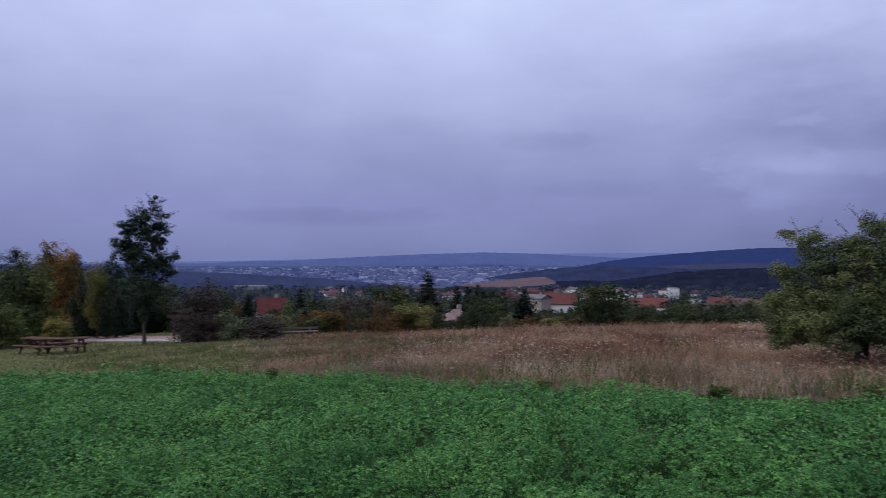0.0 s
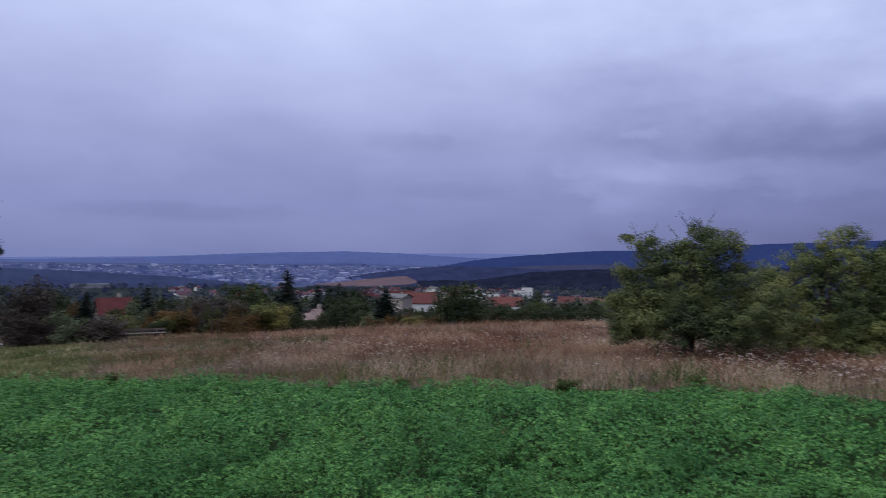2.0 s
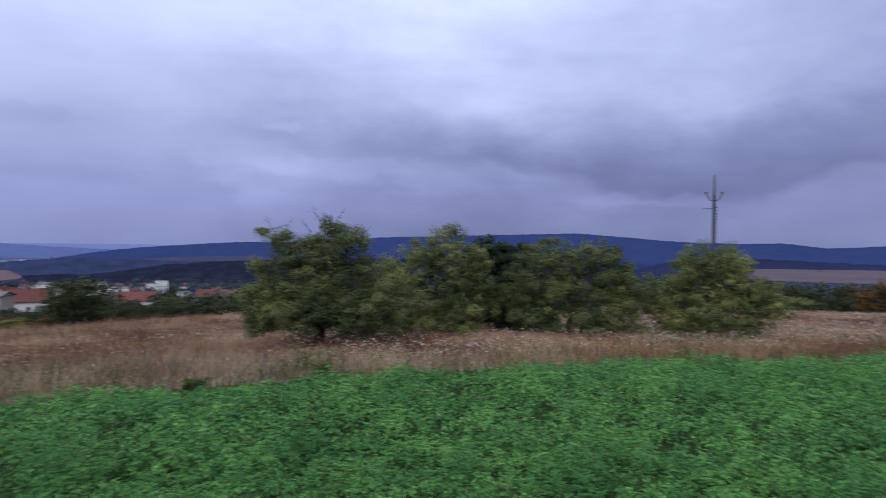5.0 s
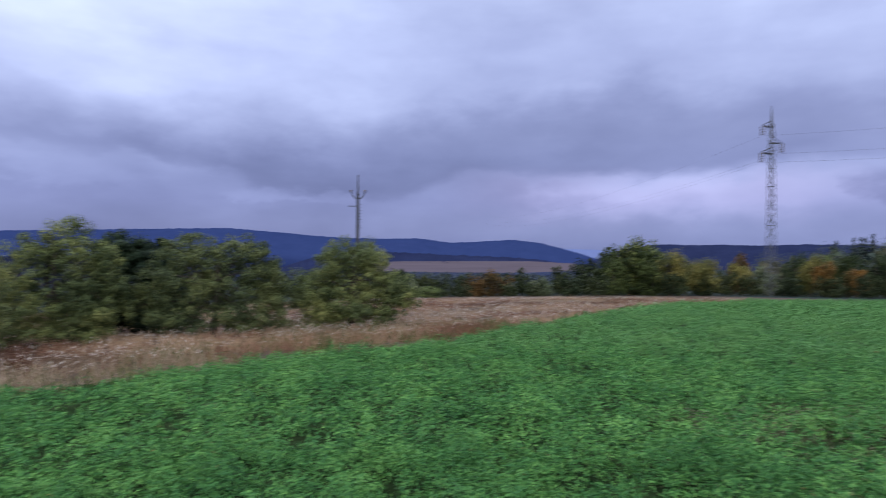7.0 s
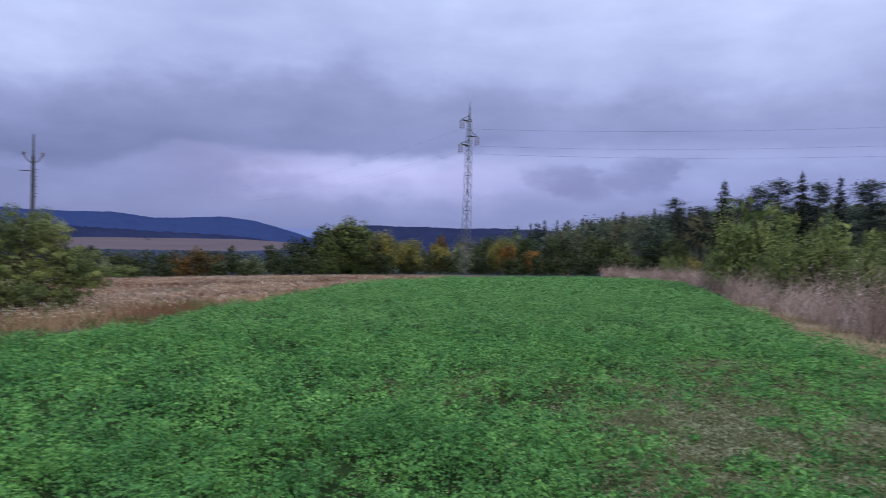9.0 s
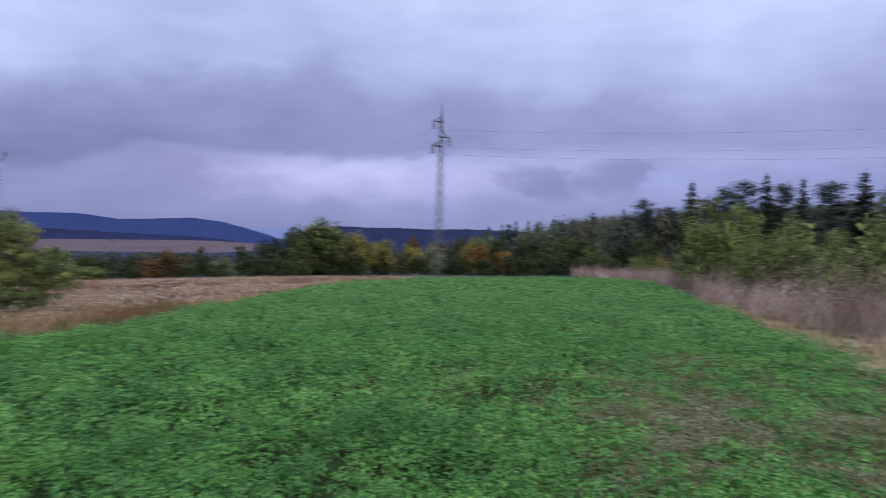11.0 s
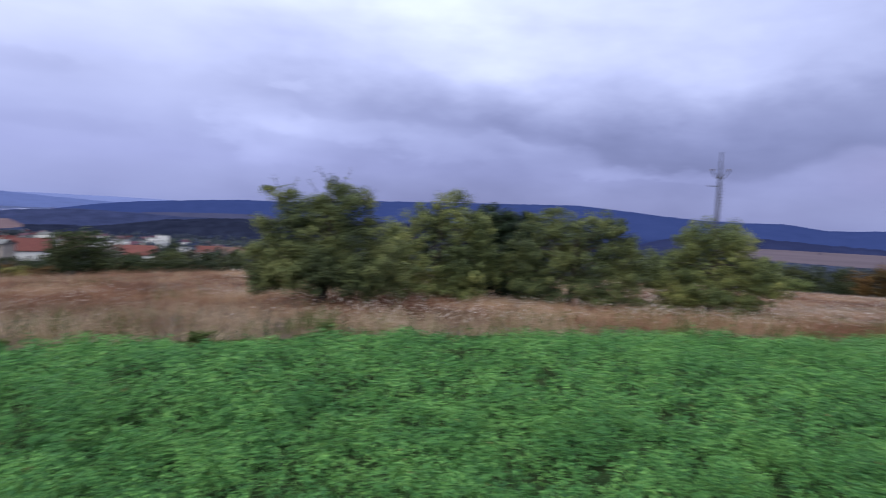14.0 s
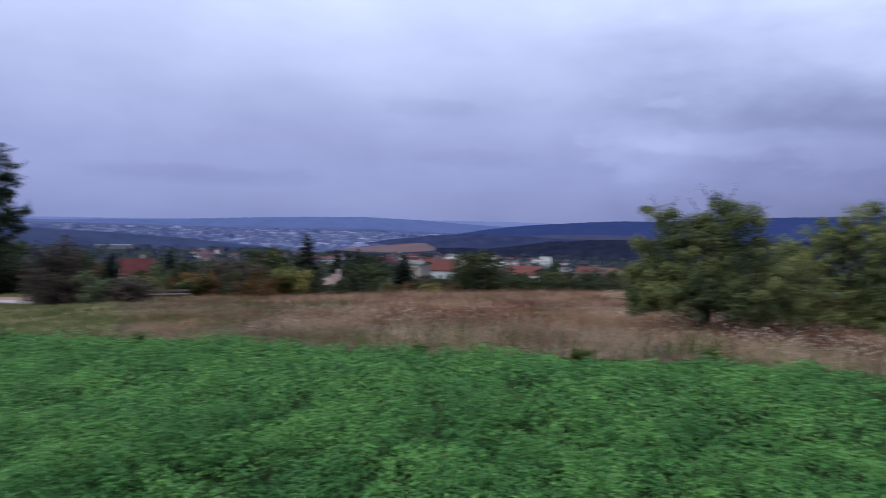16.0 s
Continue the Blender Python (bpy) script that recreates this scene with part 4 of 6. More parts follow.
meadow("worn_grass", 214, 460, 98, 142, 2.4, 15, .03, .13, .008, M_grass_olive, "short grass between the lucerne plants", .8, inside=True,
             gate=lambda a, r, x, y, g: fbm(x * .55, y * .55, 31) + .1 * g.normal(size=len(a)) < .38 + .40 * worn_at(a, r))


STRAW = [(105.6, 9.6, .55), (100.4, 8.2, .4), (113.0, 7.4, .6), (92.5, 8.8, .35), (-20.5, 4.6, .5), (-31.0, 5.2, .6), (6.0, 5.6, .35), (15.0, 7.2, .4)]


def in_straw(a, r, x, y, gen):
    ok = np.zeros(len(a), bool)
    for a0, r0, rad in STRAW:
        ok |= np.hypot(x - r0 * math.sin(radians(a0)), (y - r0 * math.cos(radians(a0)))) < rad * gen.uniform(.4, 1.2, len(a))
    return ok


meadow("crop_straw_patches", 219, 900, -36, 116, 4, 11, .06, .24, .006, M_litter, "patches of straw-coloured weeds in the lucerne", 1.0, inside=True, gate=in_straw)


def litter():
    """Fallen and flattened bits on the worn ground beside the hedge."""
    gen = np.random.default_rng(216)
    a, r, x, y = polar_points(gen, 210000, 92, 142, 2.3, 15)
    ok = (r < field_edge(a)) & (fbm(x * .55, y * .55, 31) + .1 * gen.normal(size=len(a)) < .30 + .46 * worn_at(a, r))
    x, y = x[ok], y[ok]
    at = np.stack([x, y, ground(x, y) + gen.uniform(.005, .07, len(x))], -1)
    tagged(part("ground_litter", Soup().leaves(at, .046, .018, gen, .5), M_litter), "dry leaf bits and stubble on the worn ground", "litter", kind="stuff")


litter()


def weed_plant(az, r, h, seed):
    """A single tall leafy weed."""
    gen = np.random.default_rng(seed)
    ob = thing("weed_plant", spot(az, r, .02), gen.uniform(0, 6), "tall dark green leafy weed at the crop's edge", "weed")
    tips = np.stack([gen.normal(0, .1, 9), gen.normal(0, .1, 9), h * gen.uniform(.7, 1.0, 9)], -1)
    leafs = Soup()
    for tip in tips:
        k = np.linspace(0, 1, 5)[:, None]
        line = tip * k + (0, 0, .08) * np.sin(k * np.pi)
        part("stem", Soup().tube(line, .007 * (1.2 - k[:, 0]), 5), M_grass_green, ob)
        u = gen.uniform(.2, 1.05, 60)[:, None]
        leafs.leaves(tip * u + gen.normal(0, .03, (60, 3)), .07, .028, gen, .3)
    part("foliage", leafs, M_grass_green, ob)


for az, r, h, seed in ((8.4, 11.2, .26, 701), (22.4, 11.1, .24, 702), (-14.5, 13.2, .4, 703), (33.0, 11.6, .36, 704)):
    weed_plant(az, r, h, seed)


# ---- trees ----
def crown_points(gen, lobes, clumps, per, fuzz, hollow=.55):
    """Leaf places and faces: domed boughs over a union of lobes, leaves turned outwards from each bough."""
    lobes = np.asarray(lobes, float)
    clumps, per = max(12, int(clumps * .4)), int(per * 2.5)
    size = (lobes[:, 3] * lobes[:, 4] * lobes[:, 5]) ** .75
    which = gen.choice(len(lobes), clumps, p=size / size.sum())
    d = gen.normal(size=(clumps, 3))
    d /= np.linalg.norm(d, axis=1)[:, None]
    rad = gen.uniform(hollow ** 3, 1, clumps) ** (1 / 3)
    c = lobes[which, :3] + d * lobes[which, 3:6] * rad[:, None]
    k = np.repeat(np.arange(clumps), per)
    e = gen.normal(size=(len(k), 3)) + (0, 0, .3)
    e /= np.linalg.norm(e, axis=1)[:, None]
    wide = np.array(fuzz) * (2.1, 2.1, 2.2)
    big = (gen.uniform(.65, 1.4, clumps)[k] * gen.uniform(.35, 1.08, len(k)) ** .6)[:, None]
    p = c[k] + (e + d[k] * .25) * wide * big
    return c, p, e * (1, 1, 1.3) + d[k] * .35 + (0, 0, .25)


def tree_parts(owner, gen, h, lobes, clumps, per, leaf, fuzz, mat, trunk=.07, stems=1, fork=.3, twigs=0, twig_len=.5, flat=.25, core=1.0, fill=90, fill_size=.25):
    """Trunk with limbs reaching into the bunches, and a crown of single leaves."""
    c, p, face = crown_points(gen, lobes, clumps, per, fuzz)
    mid = np.asarray(lobes, float)[:, :3].mean(0)
    for s in range(stems):
        off = np.array([gen.uniform(-1, 1), gen.uniform(-1, 1), 0]) * (.12 * (stems - 1)) * h * .3
        top = np.array([mid[0] + gen.uniform(-.1, .1) * h, mid[1] + gen.uniform(-.1, .1) * h, h * .72]) + off
        ks = np.linspace(0, 1, 7)
        spine = off * .6 + (top - off * .6) * ks[:, None] + np.stack([np.sin(ks * 5 + s) * .02 * h, np.cos(ks * 4 + s) * .02 * h, ks * 0], -1) * np.minimum(ks * 3, 1)[:, None]
        spine[0, 2] = -.15
        rad = trunk * (1 - .8 * ks)
        rad[0] *= 1.35
        wood = Soup().tube(spine, rad, 8)
        for q in gen.choice(len(c), min(len(c), 4 if h < 3 else 8), replace=False):
            u = gen.uniform(fork, .85)
            start = np.array([np.interp(u, ks, spine[:, i]) for i in range(3)])
            kk = np.linspace(0, 1, 5)[:, None]
            limb = start + (c[q] - start) * kk + np.array([0, 0, 1]) * np.sin(kk * np.pi) * .06 * h
            wood.tube(limb, trunk * .42 * (1 - u * .5) * (1 - .85 * kk[:, 0]), 5)
        part("trunk", wood, M_bark, owner, "dark bare trunk and limbs", soft=True)
    leafs = Soup().leaves(p, leaf, leaf * .6, gen, flat, face)
    for q in lobes:
        leafs.inner(q[:3], np.array(q[3:6]) * core, gen, fill, fill_size)
    if twigs:
        lob = np.asarray(lobes, float)
        wl = gen.choice(len(lob), twigs, p=lob[:, 3] / lob[:, 3].sum())
        d = gen.normal(size=(twigs, 3))
        d[:, 2] = np.abs(d[:, 2]) * .9 + .15
        d /= np.linalg.norm(d, axis=1)[:, None]
        a = lob[wl, :3] + d * lob[wl, 3:6] * .85
        wood = Soup()
        for i in range(twigs):
            ln = twig_len * gen.uniform(.5, 1.3)
            kk = np.linspace(0, 1, 4)[:, None]
            line = a[i] + (d[i] * (1, 1, .7) + (0, 0, .25)) * ln * kk
            wood.tube(line, np.array([.012, .009, .006, .003]) * h / 4, 4)
            u = gen.uniform(0, 1, 16)
            q = line[0] + (line[-1] - line[0]) * u[:, None] + gen.normal(0, leaf * .75, (16, 3))
            leafs.leaves(q, leaf, leaf * .6, gen, flat)
        part("twigs", wood, M_bark, owner, "thin dark outer twigs")["kind"] = "stuff"
    part("crown", leafs, mat, owner)
    return owner


def lobes_round(gen, h, wide, bottom, n, low=5):
    """Lobes that fill a broad rounded crown."""
    out = [(0, 0, bottom + (h - bottom) * .46, wide * .34, wide * .34, (h - bottom) * .42)]
    for i in range(n):
        t = 2 * np.pi * i / n + gen.uniform(-.5, .5)
        rr = wide * gen.uniform(.18, .32)
        zz = bottom + (h - bottom) * gen.uniform(.22, .78)
        k = gen.uniform(.16, .24)
        lim = wide * .5 - rr
        out.append((rr * np.cos(t), rr * np.sin(t), zz, min(wide * k, lim), min(wide * k, lim), min((h - bottom) * k, h - zz)))
    # low boughs that reach down to the grass
    for i in range(low):
        t = 2 * np.pi * i / low + gen.uniform(-.4, .4)
        rr = wide * gen.uniform(.2, .27)
        zz = bottom + (h - bottom) * gen.uniform(.13, .18)
        out.append((rr * np.cos(t), rr * np.sin(t), zz, wide * .21, wide * .21, (h - bottom) * .16))
    return out


# the row of plum trees at the meadow's edge
def fruit_tree(name, az, r, h, wide, seed, mat, label, lobes=None, **kw):
    gen = np.random.default_rng(seed)
    ob = thing(name, spot(az, r, .03), 0, label, "tree", "fruit trees in the meadow")
    # x across the line of sight, y away from the eye
    near = r * .89
    up_to = math.degrees(math.atan((spot(az, r).z + h - EYE) / r))
    ob.matrix_basis = Matrix.Translation(spot(az, near, .03)) @ Matrix.Rotation(radians(-az), 4, "Z") @ Matrix.Diagonal((.89, .89, rise(az, near, up_to) / h, 1))
    opt = dict(fill=800, fill_size=.10, clumps=950, per=66, leaf=.064, fuzz=(.115, .115, .08), trunk=.11, twigs=30, twig_len=.28)
    opt.update(kw)
    return tree_parts(ob, gen, h, lobes or lobes_round(gen, h, wide, .45, 7), mat=mat, **opt)


fruit_tree("plum_tree", 31.9, 20.6, 3.9, 4.7, 301, M_fruit, "broad green plum tree with forked dark trunk", stems=3, clumps=1200, twigs=80, twig_len=.46, lobes=[
    (-.1, 0, 2.0, 1.15, 1.2, 1.05), (-1.45, 0, 1.35, .85, .9, .72), (1.35, 0, 1.3, .95, 1.0, .75), (-.6, .2, 2.75, .75, .8, .6), (-1.5, .3, 2.15, .6, .7, .42),
    (.8, -.1, 2.9, .75, .8, .62), (-1.15, -.2, 3.2, .42, .5, .2), (-1.6, 0, 3.42, .34, .4, .12), (1.45, .1, 2.2, .62, .7, .5), (-.1, -.7, 1.35, 1.0, .7, .75), (.35, -.1, 3.5, .5, .5, .32), (.1, 0, 3.15, .5, .5, .4), (-.9, -.5, 1.0, .8, .7, .5), (1.0, -.5, .95, .8, .7, .48), (1.0, .1, 3.3, .36, .4, .26), (-2.1, 0, 1.6, .3, .4, .3), (2.1, .2, 1.5, .6, .6, .65), (-1.6, -.2, .8, .6, .6, .4), (2.35, .3, .95, .55, .6, .5), (1.7, -.3, .7, .6, .6, .4), (0, -.7, 1.0, .9, .6, .45)])
fruit_tree("plum_tree", 42.0, 25.2, 4.15, 4.5, 302, M_fruit_y, "broad plum tree with leaves turning yellow", stems=2, twigs=34, lobes=[
    (0, 0, 1.95, 1.55, 1.4, 1.5), (-1.5, 0, 1.5, 1.0, 1.0, 1.1), (1.2, -.2, 1.35, 1.0, 1.0, 1.0), (.5, .1, 3.1, .95, .9, .9), (-.6, 0, 2.9, .85, .8, .7), (1.3, 0, 2.6, .75, .8, .75), (-1.7, .2, 2.3, .6, .7, .6), (-2.4, .3, 1.4, .7, .8, .9), (1.9, .3, 1.6, .6, .7, .9), (-.6, -.7, .8, 1.1, .8, .65), (.8, -.6, .8, 1.0, .8, .65), (-1.2, -.4, .5, 1.0, .8, .42), (.6, -.6, .48, 1.1, .8, .4)])
# the shade between its neighbours is painted as darker leaves
fruit_tree("plum_tree", 47.3, 28.5, 4.0, 3.6, 303, M_dark_and_shaded_leaf, "plum tree between two others, shade put into its dark leaves", twigs=14, leaf=.10, lobes=[
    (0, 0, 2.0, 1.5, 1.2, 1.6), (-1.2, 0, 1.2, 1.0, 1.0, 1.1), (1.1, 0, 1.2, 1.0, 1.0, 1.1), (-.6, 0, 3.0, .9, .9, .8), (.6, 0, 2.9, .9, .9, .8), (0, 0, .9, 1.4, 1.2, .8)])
fruit_tree("plum_tree", 53.1, 25.8, 3.7, 5.4, 304, M_fruit, "wide low plum tree with several trunks", stems=3, twigs=36, lobes=[
    (-.9, 0, 1.9, 1.4, 1.3, 1.4), (.8, 0, 1.9, 1.4, 1.3, 1.35), (-1.8, 0, 1.5, .85, .9, 1.1), (2.0, .1, 1.6, .8, .9, 1.1), (-.8, 0, 2.95, .95, .9, .7), (.8, .1, 2.9, 1.0, .9, .68), (2.2, .2, 2.35, .5, .5, .5), (1.65, .1, 2.75, .62, .7, .58), (-2.6, .2, 1.3, .55, .6, .9), (-1.0, -.6, .85, 1.1, .8, .65), (1.0, -.6, .85, 1.1, .8, .65), (-.9, -.5, .5, 1.2, .8, .42), (1.1, -.5, .5, 1.1, .8, .42), (2.45, .1, 1.7, .55, .7, 1.0), (2.2, -.2, .8, .6, .7, .5)])
fruit_tree("plum_tree", 64.2, 27.6, 3.5, 4.5, 305, M_fruit_y, "low round plum tree turning yellow", stems=2, twigs=30, lobes=[
    (0, 0, 1.75, 1.5, 1.4, 1.35), (-1.25, 0, 1.4, 1.0, 1.0, .95), (1.3, 0, 1.35, 1.05, 1.0, .9), (-.4, 0, 2.7, 1.0, .9, .75), (.65, 0, 2.65, .95, .9, .75), (1.95, 0, 1.15, .65, .7, .6), (0, -.7, .75, 1.3, .8, .6), (-1.9, 0, 1.2, .6, .7, .6), (2.4, 0, 1.25, .6, .7, .62), (2.0, 0, 1.8, .6, .7, .6), (1.2, -.3, .55, .9, .8, .42), (-1.0, -.3, .55, .9, .8, .42)])

# the slim dark tree beside the picnic table
t_slim = thing("slim_tree", spot(-24.2, 38, .03), radians(24), "slim dark upright tree with bare lower trunk", "tree", size=1.04)
tree_parts(t_slim, np.random.default_rng(310), 7.5, [
    (.4, 0, 7.1, .3, .3, .35), (.25, 0, 6.75, .5, .45, .4), (-.3, 0, 6.35, .62, .6, .45), (.65, 0, 6.3, .52, .5, .4), (0, 0, 5.9, 1.0, .9, .6), (-.85, 0, 5.9, .36, .36, .35), (.9, 0, 5.75, .36, .36, .36), (0, 0, 5.2, 1.0, .9, .6), (-1.0, 0, 5.0, .45, .5, .38),
    (.6, 0, 5.0, .5, .5, .45), (-.9, 0, 4.5, .55, .5, .45), (0, 0, 4.4, 1.05, 1.0, .7), (1.1, 0, 4.3, .4, .4, .36), (1.5, 0, 4.45, .14, .2, .26), (1.15, 0, 3.75, .32, .35, .28), (.1, 0, 3.6, .95, .9, .7), (.1, 0, 2.8, .72, .75, .65), (.05, 0, 2.05, .55, .55, .5), (.05, 0, 1.5, .28, .3, .3)],
    640, 44, .09, (.10, .10, .08), M_dark_and_shaded_leaf, .085, 1, .25, 70, .4, fill=130, fill_size=.16)


# prototypes of garden trees, copied to their places
def proto(kind, seed, h, wide, mat, bottom=.5, clumps=140, per=18, leaf=.29, fuzz=.3, label="", cat="tree", low=5, **kw):
    gen = np.random.default_rng(seed)
    ob = thing(kind, (0, 0, 0), 0, label, cat)
    return tree_parts(ob, gen, h, lobes_round(gen, h, wide, bottom, 6, low), clumps, per, leaf, (fuzz, fuzz, fuzz * .8), mat, trunk=.03 * h, **kw)


def conifer_parts(owner, gen, h, wide, mat, leaf, rows, bare=.06, drop=.25):
    """A straight stem with whorls of boughs that shorten towards the tip."""
    wood = Soup().tube([(0, 0, -.1), (0, 0, h * .5), (0, 0, h)], [h * .018, h * .011, .01], 7)
    pts, sizes = [], []
    for i in range(rows):
        k = (i + gen.uniform(0, .5)) / rows
        z = h * (bare + (1 - bare) * k)
        reach = wide * .5 * (1 - k) ** .7 * gen.uniform(.6, 1.15)
        for j in range(11):
            t = gen.uniform(0, 2 * np.pi)
            ln = reach * gen.uniform(.75, 1.1)
            tip = np.array([math.cos(t) * ln, math.sin(t) * ln, -drop * ln])
            if ln > .25 * wide * .5:
                wood.tube([(0, 0, z), tuple(np.array([0, 0, z]) + tip * .9)], [h * .004, h * .0015], 3)
            n = int(4 + 24 * ln / (wide * .5))
            u = gen.uniform(.1, 1, n)[:, None]
            pts.append(np.array([0, 0, z]) + tip * u + gen.normal(0, leaf * .5, (n, 3)) * (1 - .7 * k, 1 - .7 * k, .6))
            sizes.append(np.full(n, leaf * (1 - .6 * k)))
    part("trunk", wood, M_bark, owner, "straight dark stem")
    sizes = np.concatenate(sizes)
    s = Soup().leaves(np.concatenate(pts), sizes, sizes * .55, gen, .3)
    for k in np.linspace(0, .88, 12):
        w_ = wide * .5 * (1 - k) ** .7 * .95
        s.inner((0, 0, h * (bare + (1 - bare) * k) + .02 * h), (w_, w_, h * .06), gen, 70, .3)
    part("crown", s, mat, owner)
    return owner


def pine_parts(owner, gen, h, wide, leaf):
    """A tall bare stem with uneven layers of upturned boughs and a ragged head."""
    lean = gen.uniform(-.03, .03, 2) * h
    wood = Soup().tube([(0, 0, -.1), (lean[0] * .5, lean[1] * .5, h * .5), (lean[0], lean[1], h * .97)], [h * .018, h * .012, .02], 7)
    pts = []
    low = gen.uniform(.38, .55)
    for i in range(30):
        k = low + (1 - low) * (i + gen.uniform(0, 1)) / 30
        t = gen.uniform(0, 2 * np.pi)
        reach = wide * .5 * gen.uniform(.45, 1.1) * (1.0 - ((k - low) / (1 - low)) ** 2.2 * .72)
        foot = np.array([lean[0] * k, lean[1] * k, h * k - reach * .15])
        tip = foot + np.array([math.cos(t) * reach, math.sin(t) * reach, reach * gen.uniform(.05, .4)])
        wood.tube([tuple(foot), tuple(tip)], [h * .005, h * .0015], 4)
        n = int(110 + 170 * reach / wide)
        u = gen.uniform(.3, 1.08, n)[:, None]
        pts.append(foot + (tip - foot) * u + gen.normal(0, 1, (n, 3)) * (.08 * wide, .08 * wide, .02 * h))
    part("trunk", wood, M_bark, owner, "tall bare stem")
    s = Soup().leaves(np.concatenate(pts), leaf, leaf * .5, gen, .3)
    for p in pts[::2]:
        s.inner(p.mean(0), (.15 * wide, .15 * wide, .025 * h), gen, 20, .4)
    part("crown", s, M_pine, owner)
    return owner


protos = {
    "oak": [proto("garden_tree", 520 + i, 6, 5.6, M_oak, .2, 180, 20, .21, .28, label="dense dark green garden tree") for i in range(2)],
    # shade of the trees around is painted into the leaf colour
    "dark": [proto("garden_tree", 525 + i, 6, 5.6, M_dark_and_shaded_leaf, .2, 180, 20, .21, .28, label="dense tree with the shade of others put into its blackish leaves") for i in range(2)],
    "olive": [proto("hedge_tree", 500 + i, 6, 5.6, M_olive, .1, 165, 18, .21, .28, label="dense olive-green hedge tree", twigs=10, twig_len=.7) for i in range(3)],
    "shrub": [proto("hedge_shrub", 510 + i, 4, 4.6, M_shrub, .1, 230, 34, .11, .2, "light olive-green bushy hedge shrub", "shrub", twigs=24) for i in range(2)],
    "green": [proto("garden_tree", 400 + i, 6, 5.6, M_hedge, .2, label="dense dark green garden tree") for i in range(3)],
    "bush": [proto("garden_bush", 410 + i, 2.6, 3.4, M_hedge, .1, 80, 16, .21, .2, "rounded dark green garden bush", "bush") for i in range(3)],
    "grey": [proto("garden_bush", 420 + i, 2.4, 3.0, M_grey_leaf, .1, 95, 18, .18, .2, "rounded pale grey-green garden bush", "bush") for i in range(2)],
    "purple": [proto("garden_bush", 430 + i, 3.0, 2.8, M_purple, .02, 190, 22, .15, .22, "twiggy dark brown-purple garden bush", "bush", twigs=14, fill=150, fill_size=.2) for i in range(2)],
    "yellow": [proto("garden_tree", 440 + i, 5, 4.4, M_yellow, .3, 330, 20, .17, .24, label="garden tree in yellow autumn leaf", low=0) for i in range(2)],
    "orange": [proto("garden_tree", 450 + i, 5, 4.0, M_orange, .3, 330, 20, .17, .24, label="garden tree in orange autumn leaf", low=0) for i in range(2)],
    "rust": [proto("garden_bush", 460 + i, 2.6, 4.2, M_rust, .1, 95, 18, .2, .22, "rounded rust-brown autumn garden bush", "bush") for i in range(2)],
    "conifer": [conifer_parts(thing("conifer", (0, 0, 0), 0, "dark green pointed conifer tree", "tree"), np.random.default_rng(470 + i), 9, 4.2, M_conifer, .32, 18) for i in range(2)],
    "thuja": [conifer_parts(thing("conifer", (0, 0, 0), 0, "dark dense column-shaped conifer", "tree"), np.random.default_rng(480), 6, 3.4, M_conifer, .3, 26, .02, -.3)],
    "spruce": [conifer_parts(thing("conifer", (0, 0, 0), 0, "slender blue-green conifer on the wood's skyline", "tree"), np.random.default_rng(485 + i), 9, 3.8, M_pine, .32, 16, .1) for i in range(3)],
    "pine": [pine_parts(thing("pine_tree", (0, 0, 0), 0, "tall pine with bare stem and ragged head", "tree"), np.random.default_rng(490 + i), 14, 5.5, .24) for i in range(4)],
}
tip_of = {}
for ob in [o for row in protos.values() for o in row]:
    tip_of[ob.name] = max(np.percentile([v.co.z for v in c.data.vertices], 99.4) for c in ob.children if c.name.startswith("crown"))
WIDTH = {"oak": 5.6, "dark": 5.6, "olive": 5.6, "shrub": 4.6, "green": 5.6, "bush": 3.4, "grey": 3.0, "purple": 2.8, "yellow": 4.4, "orange": 4.0, "rust": 4.2, "conifer": 4.2, "spruce": 3.8, "thuja": 3.4, "pine": 5.5}
dice = random.Random(5)


def plant(kind, az, r, top, wide, group=""):
    """Sets a tree so that its tip stands at an upward angle and its crown spans some degrees."""
    ob = protos[kind][dice.randrange(len(protos[kind]))]
    h = max(rise(az, r, top), .8)
    wm = r * radians(wide)
    m = Matrix.Translation(spot(az, r, .05)) @ Matrix.Rotation(dice.uniform(0, 6.28), 4, "Z") @ Matrix.Diagonal((wm / WIDTH[kind], wm / WIDTH[kind], h / tip_of[ob.name], 1))
    ob = copy_thing(ob, m)
    if group:
        ob["group"] = group
    return ob


